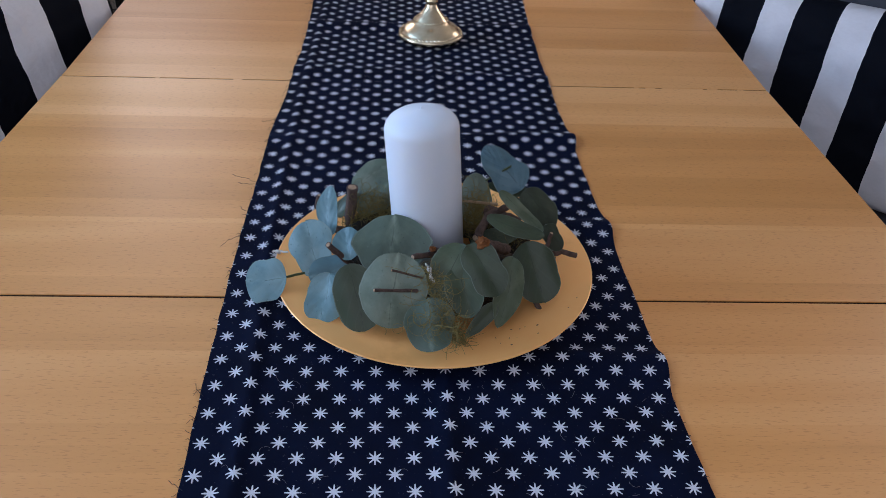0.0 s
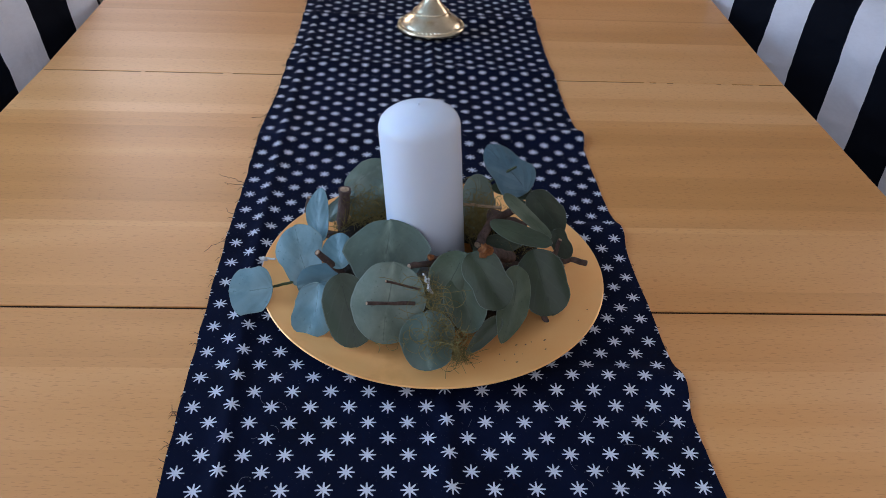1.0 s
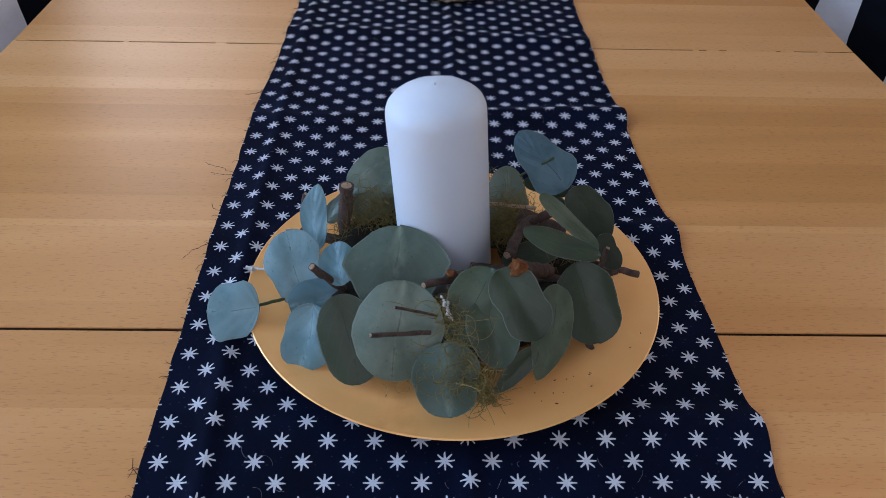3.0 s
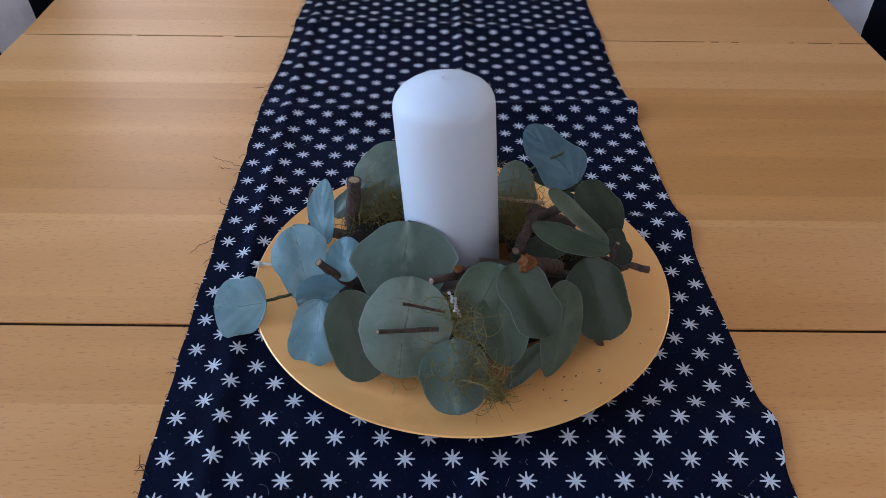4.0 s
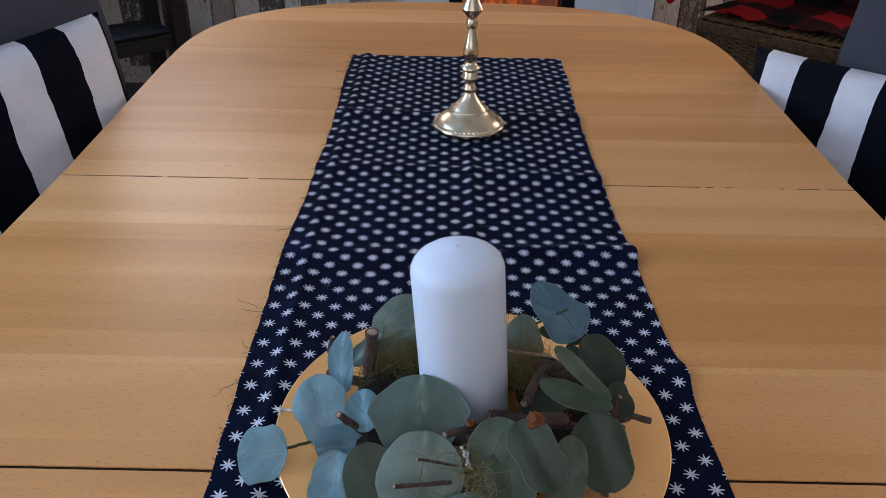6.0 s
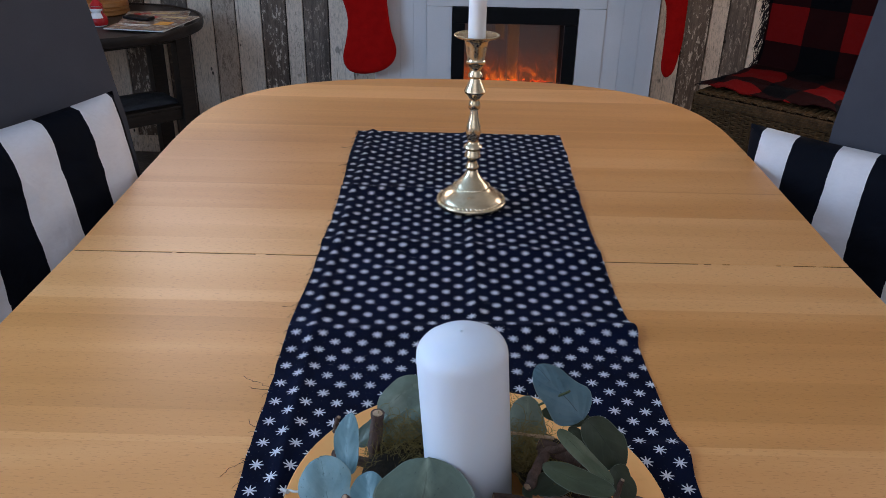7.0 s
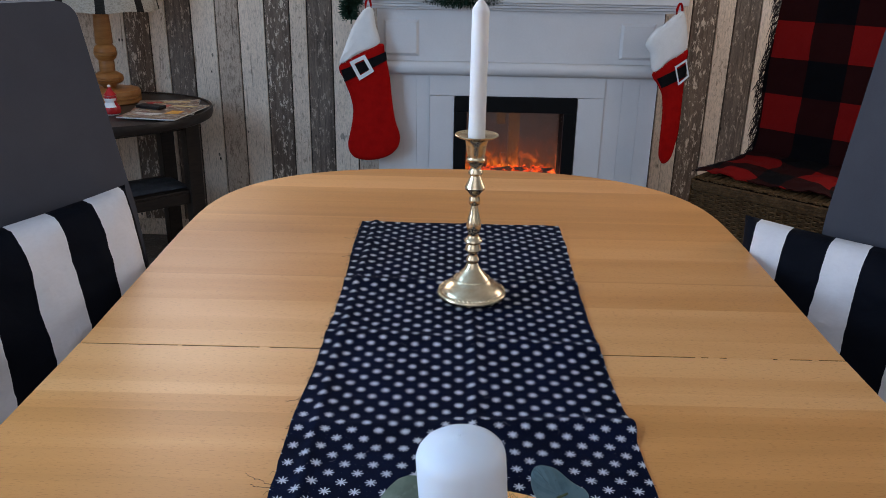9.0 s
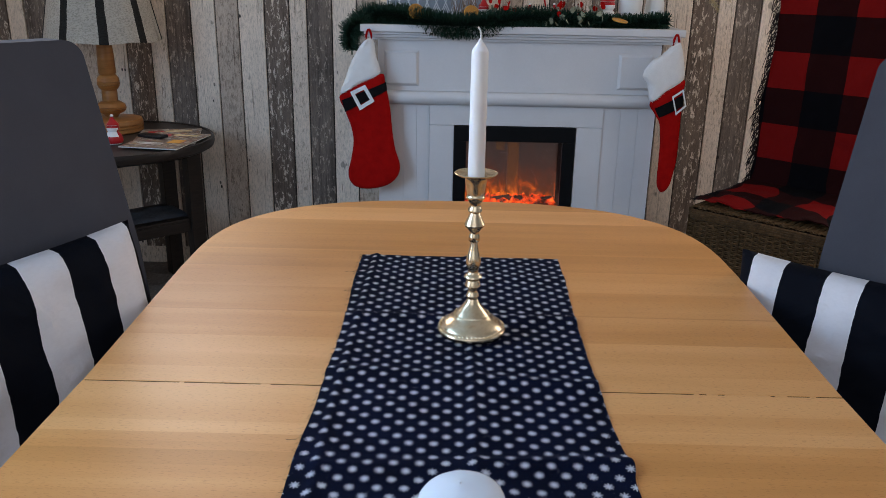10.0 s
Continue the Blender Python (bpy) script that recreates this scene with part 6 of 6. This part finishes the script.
def table_lamp():
    ob = thing("table_lamp", "turned pine table lamp with a striped linen shade", "lamp", pose(-1.375, 2.555, SZ + 0.0005))
    part("base", lathe(bmesh.new(), [(0, 0), (0.110, 0), (0.115, 0.004), (0.115, 0.016), (0.1125, 0.018), (0.115, 0.020), (0.115, 0.028), (0.1125, 0.030), (0.115, 0.032), (0.115, 0.040), (0.110, 0.050), (0.060, 0.054), (0.030, 0.056), (0, 0.056)], 56), PINE_WOOD, ob)
    part("stem", lathe(bmesh.new(), [(r * 0.86, z) for r, z in ((0.026, 0.0562), (0.032, 0.062), (0.036, 0.068), (0.060, 0.078), (0.0645, 0.085), (0.0625, 0.0865), (0.066, 0.088), (0.0665, 0.094), (0.0635, 0.0955), (0.0655, 0.097), (0.062, 0.106), (0.044, 0.116), (0.034, 0.120), (0.034, 0.154), (0.032, 0.160), (0.044, 0.172), (0.0475, 0.180), (0.0455, 0.1815), (0.0495, 0.183), (0.050, 0.192), (0.0475, 0.1935), (0.0492, 0.195), (0.047, 0.208), (0.034, 0.222), (0.038, 0.228), (0.036, 0.30), (0.031, 0.36), (0.030, 0.42), (0.020, 0.43), (0, 0.43))], 40), PINE_WOOD, ob)
    bm = bmesh.new()
    r0, r1, z0, z1 = 0.216, 0.160, 0.352, 0.62
    sheet(bm, 96, 6, lambda u, v: ((r0 + (r1 - r0) * v) * math.cos(2 * math.pi * u), (r0 + (r1 - r0) * v) * math.sin(2 * math.pi * u), z0 + (z1 - z0) * v + 0.003 * math.sin(2 * math.pi * u * 7)), lambda u, v: (u * 1.264, v * 0.27), 0.002)
    bmesh.ops.remove_doubles(bm, verts=bm.verts, dist=0.0003)
    part("shade", bm, SHADE_STRIPE, ob, "cream linen shade with black stripes")
    return ob


table_lamp()


def magazine(x, y, z, rot, w, h, t, label):
    ob = thing("magazine", label, "magazine", pose(x, y, z, 0, 0, rot), "magazines on the side table")
    part("pages", boxed(-w / 2, w / 2, -h / 2, h / 2, 0, t, 0.001), PAPER, ob)
    part("cover", sheet(bmesh.new(), 6, 6, lambda u, v: ((u - 0.5) * w, (v - 0.5) * h, t + 0.0008), None, 0.0006), COVER_PRINT, ob, "printed food photograph")
    for cx, cy, sx, sy, mat in ((-0.055, 0.085, 0.03, 0.018, RED_GLOSS), (0.03, 0.10, 0.05, 0.012, DRY_GRASS), (-0.03, -0.06, 0.05, 0.006, PAPER), (-0.02, -0.08, 0.04, 0.004, PAPER), (0.05, -0.02, 0.025, 0.03, PINE_CARD)):
        part("printed_patch", boxed(cx - sx, cx + sx, cy - sy, cy + sy, t + 0.0009, t + 0.0013), mat, ob)
    return ob


magazine(-1.118, 2.440, SZ + 0.0005, 12, 0.23, 0.30, 0.005, "glossy food magazine lying on the side table")
magazine(-1.085, 2.330, SZ + 0.0075, -8, 0.22, 0.29, 0.004, "glossy magazine lying on top of another")


def remote():
    ob = thing("remote_control", "small black remote control on the magazines", "remote", pose(-1.150, 2.370, SZ + 0.0135, 0, 0, -20))
    part("body", boxed(-0.055, 0.055, -0.022, 0.022, 0, 0.012, 0.004, 3), PHONE_BLACK, ob)
    return ob


remote()
figurine(-1.268, 2.300, SZ + 0.0005, 0.082, RED_GLOSS, "small red and white painted ornament on the side table")

# ---------------- wicker bench and plaid throw ----------------
BX, BY, BTURN = 0.845, 2.190, -43.5


def wicker_bench():
    ob = thing("wicker_bench", "brown woven wicker bench with a high back", "bench", pose(BX, BY, 0, 0, 0, BTURN))
    w, d, h = 0.70, 0.52, 0.455

    def weave(p0, along, up, length, height, out, parent_name):
        bm = bmesh.new()
        rows, posts = int(height / 0.0072), int(length / 0.024)
        for r in range(rows):
            n = posts * 4
            pts = [p0 + along * (length * i / n) + up * (height * (r + 0.5) / rows) + out * (0.0030 * math.sin(math.pi * i / 4 * 1.0 + math.pi * (r % 2))) for i in range(n + 1)]
            a = [bm.verts.new(q + up * 0.0037) for q in pts]
            b = [bm.verts.new(q - up * 0.0037) for q in pts]
            c = [bm.verts.new(q + out * 0.0024) for q in pts]
            for i in range(n):
                bm.faces.new((a[i], a[i + 1], c[i + 1], c[i]))
                bm.faces.new((c[i], c[i + 1], b[i + 1], b[i]))
        for k in range(posts + 1):
            q = p0 + along * (length * k / posts)
            tube(bm, (q, q + up * height), 0.0045, 5)
        tagged(part(parent_name, bm, WICKER, ob), kind="stuff")
    weave(Vector((0, 0, 0.06)), Vector((1, 0, 0)), Vector((0, 0, 1)), w, h - 0.07, Vector((0, -1, 0)), "front_weave")
    weave(Vector((0, d, 0.06)), Vector((0, -1, 0)), Vector((0, 0, 1)), d, h - 0.07, Vector((-1, 0, 0)), "side_weave")
    # Dark filler stands in for the shade behind the open weave
    part("body", boxed(0.008, w, 0.008, d, 0.06, h - 0.012, 0.004), WICKER_SHADE, ob)
    rim = bmesh.new()
    for z, n in ((0.055, 3), (h - 0.008, 4)):
        for k in range(n):
            tube(rim, [(w, 0, z + 0.008 * k - 0.008), (0.012, -0.004, z + 0.008 * k - 0.008), (-0.004, 0.012, z + 0.008 * k - 0.008), (-0.002, d, z + 0.008 * k - 0.008)], 0.0065, 7)
    part("braided_rim", rim, WICKER, ob)
    for x in (0.03, w - 0.03):
        for y in (0.03, d - 0.03):
            part("leg", boxed(x - 0.02, x + 0.02, y - 0.02, y + 0.02, 0, 0.06, 0.003), BLACK_WOOD, ob)
    part("seat_pad", boxed(0.01, w, 0.010, d - 0.02, h + 0.001, h + 0.013), WICKER_SHADE, ob, "dark filler for the shade under the woven seat")
    weave(Vector((0.006, 0.004, h + 0.019)), Vector((1, 0, 0)), Vector((0, 1, 0)), w - 0.006, 0.20, Vector((0, 0, 1)), "seat_weave")
    part("backrest", boxed(0.03, w, d - 0.060, d - 0.005, h + 0.0285, 1.36, 0.02, 3), WICKER, ob)
    return ob


wicker_bench()


def plaid_throw():
    ob = thing("plaid_throw", "red and black plaid throw with black fringe over the bench", "blanket", pose(BX, BY, 0, 0, 0, BTURN))
    x0, x1 = 0.015, 0.66
    path = [Vector((0, 0.040, 0.489)), Vector((0, 0.15, 0.492)), Vector((0, 0.32, 0.497)), Vector((0, 0.425, 0.508)), Vector((0, 0.440, 0.58)), Vector((0, 0.444, 0.80)), Vector((0, 0.446, 1.00)), Vector((0, 0.448, 1.20)), Vector((0, 0.450, 1.375))]
    cum = [0.0]
    for a, b in zip(path, path[1:]):
        cum.append(cum[-1] + (b - a).length)

    def along(s):
        s = min(max(s, 0.0), cum[-1])
        for i in range(len(path) - 1):
            if s <= cum[i + 1]:
                t = (s - cum[i]) / (cum[i + 1] - cum[i])
                return path[i].lerp(path[i + 1], t)
        return path[-1]

    def place(u, v):
        s = v * cum[-1]
        p = along(s)
        low = max(0.0, 1 - s / 0.40)
        x = x0 + (x1 - x0) * u + (0.035 * (v - 0.35) + 0.016 * noise.noise((s * 5, 0.7, 2.0)) + 0.006 * noise.noise((s * 17, 1.7, 2.0))) * (1 - u)
        fold = 0.012 * noise.noise((x * 7, s * 5, 1.0)) + 0.007 * noise.noise((x * 19, s * 13, 4.0))
        lift = (0.034 * max(0.0, noise.noise((x * 8, 3.3, s * 7))) + 0.012 * abs(noise.noise((x * 16 + s * 9, 1.3, s * 5)))) * low
        return (x, p.y - abs(fold) * (s > 0.38), p.z + lift + (abs(fold) if s <= 0.38 else 0))
    def check_place(u, v):
        """The check lies straight up the back and is bunched up over the seat."""
        s = v * cum[-1]
        low = min(1.0, max(0.0, (0.42 - s) / 0.10))
        x = place(u, v)[0]
        return (x + 0.106 + 0.07 * low * noise.noise((x * 6, s * 7, 5.1)), s + 0.1905 + low * (0.10 * noise.noise((x * 5, s * 4, 8.2)) + 0.25 * x))
    part("cloth", sheet(bmesh.new(), 60, 110, place, check_place, 0.004), PLAID, ob)
    fr = random.Random(17)
    bm = bmesh.new()
    for k in range(330):
        v = fr.uniform(0.0, 1.0)
        p = Vector(place(0.0, v))
        q = p + Vector((fr.uniform(-0.020, -0.003), fr.uniform(-0.02, 0.004), fr.uniform(-0.030, -0.004)))
        r = q + Vector((fr.uniform(-0.012, 0.006), fr.uniform(-0.008, 0.004), fr.uniform(-0.05, -0.02)))
        if r.z < 0.487:
            r.z, q.z = 0.489, max(q.z, 0.490)
        tube(bm, (p, q, r), (0.0016, 0.0014, 0.0008), 4, False)
    tagged(part("fringe", bm, BLACK_YARN, ob, "black yarn fringe"), kind="stuff")
    return ob


plaid_throw()

# ---------------- plank cladding and floor boards ----------------
KINDS = (("FLAKE", 0.1018), ("PALE", 0.0720), ("DARK", 0.1028), ("WHITE", 0.1018), ("GREY", 0.0950), ("WHITE", 0.1072))
MATS = {"FLAKE": BOARD_FLAKE, "PALE": BOARD_PALE, "DARK": BOARD_DARK, "WHITE": BOARD_WHITE, "GREY": BOARD_GREY}
REPEAT = sum(w for _, w in KINDS)
x = -0.800 - 3 * REPEAT
board_meshes = {}
while x < XR:
    for kind_name, width in KINDS:
        if XL <= x and x + width <= XR:
            low = HIGH[0] - width < x < HIGH[1]
            key = (kind_name, width, low)
            if key not in board_meshes:
                bm = boxed(-width / 2 + 0.0024, width / 2 - 0.0024, -0.006, 0.006, 0.0, HIGH[2] - 0.02 if low else TOP, 0.0015, 1)
                first = finish("board", bm, MATS[kind_name], wall_back, smooth=False)
                board_meshes[key] = first.data
            else:
                first = new("board", board_meshes[key])
                first.parent = wall_back
            first.location = (x + width / 2, WALL_Y + 0.0055, 0)
        x += width

plank = boxed(-0.0685, 0.0685, -0.60, 0.60, -0.012, 0.0, 0.0015, 1)
plank_me = None
for i in range(int((WALL_Y - YN - 0.02) / 0.14)):
    y = WALL_Y - 0.082 - 0.14 * i
    ends = [XL] + [XL + 0.35 + 1.2 * k + 0.4 * (i % 3) for k in range(4)] + [XR]
    for a, b in zip(ends, ends[1:]):
        xx, stretch = (a + b) / 2, (b - a) / 1.2023
        if plank_me is None:
            ob = finish("floor_plank", plank, FLOORING, floor, smooth=False)
            plank_me = ob.data
        else:
            ob = new("floor_plank", plank_me)
            ob.parent = floor
        ob.matrix_basis = pose(xx, y, 0, 0, 0, 90) @ Matrix.Diagonal((1, stretch, 1, 1))
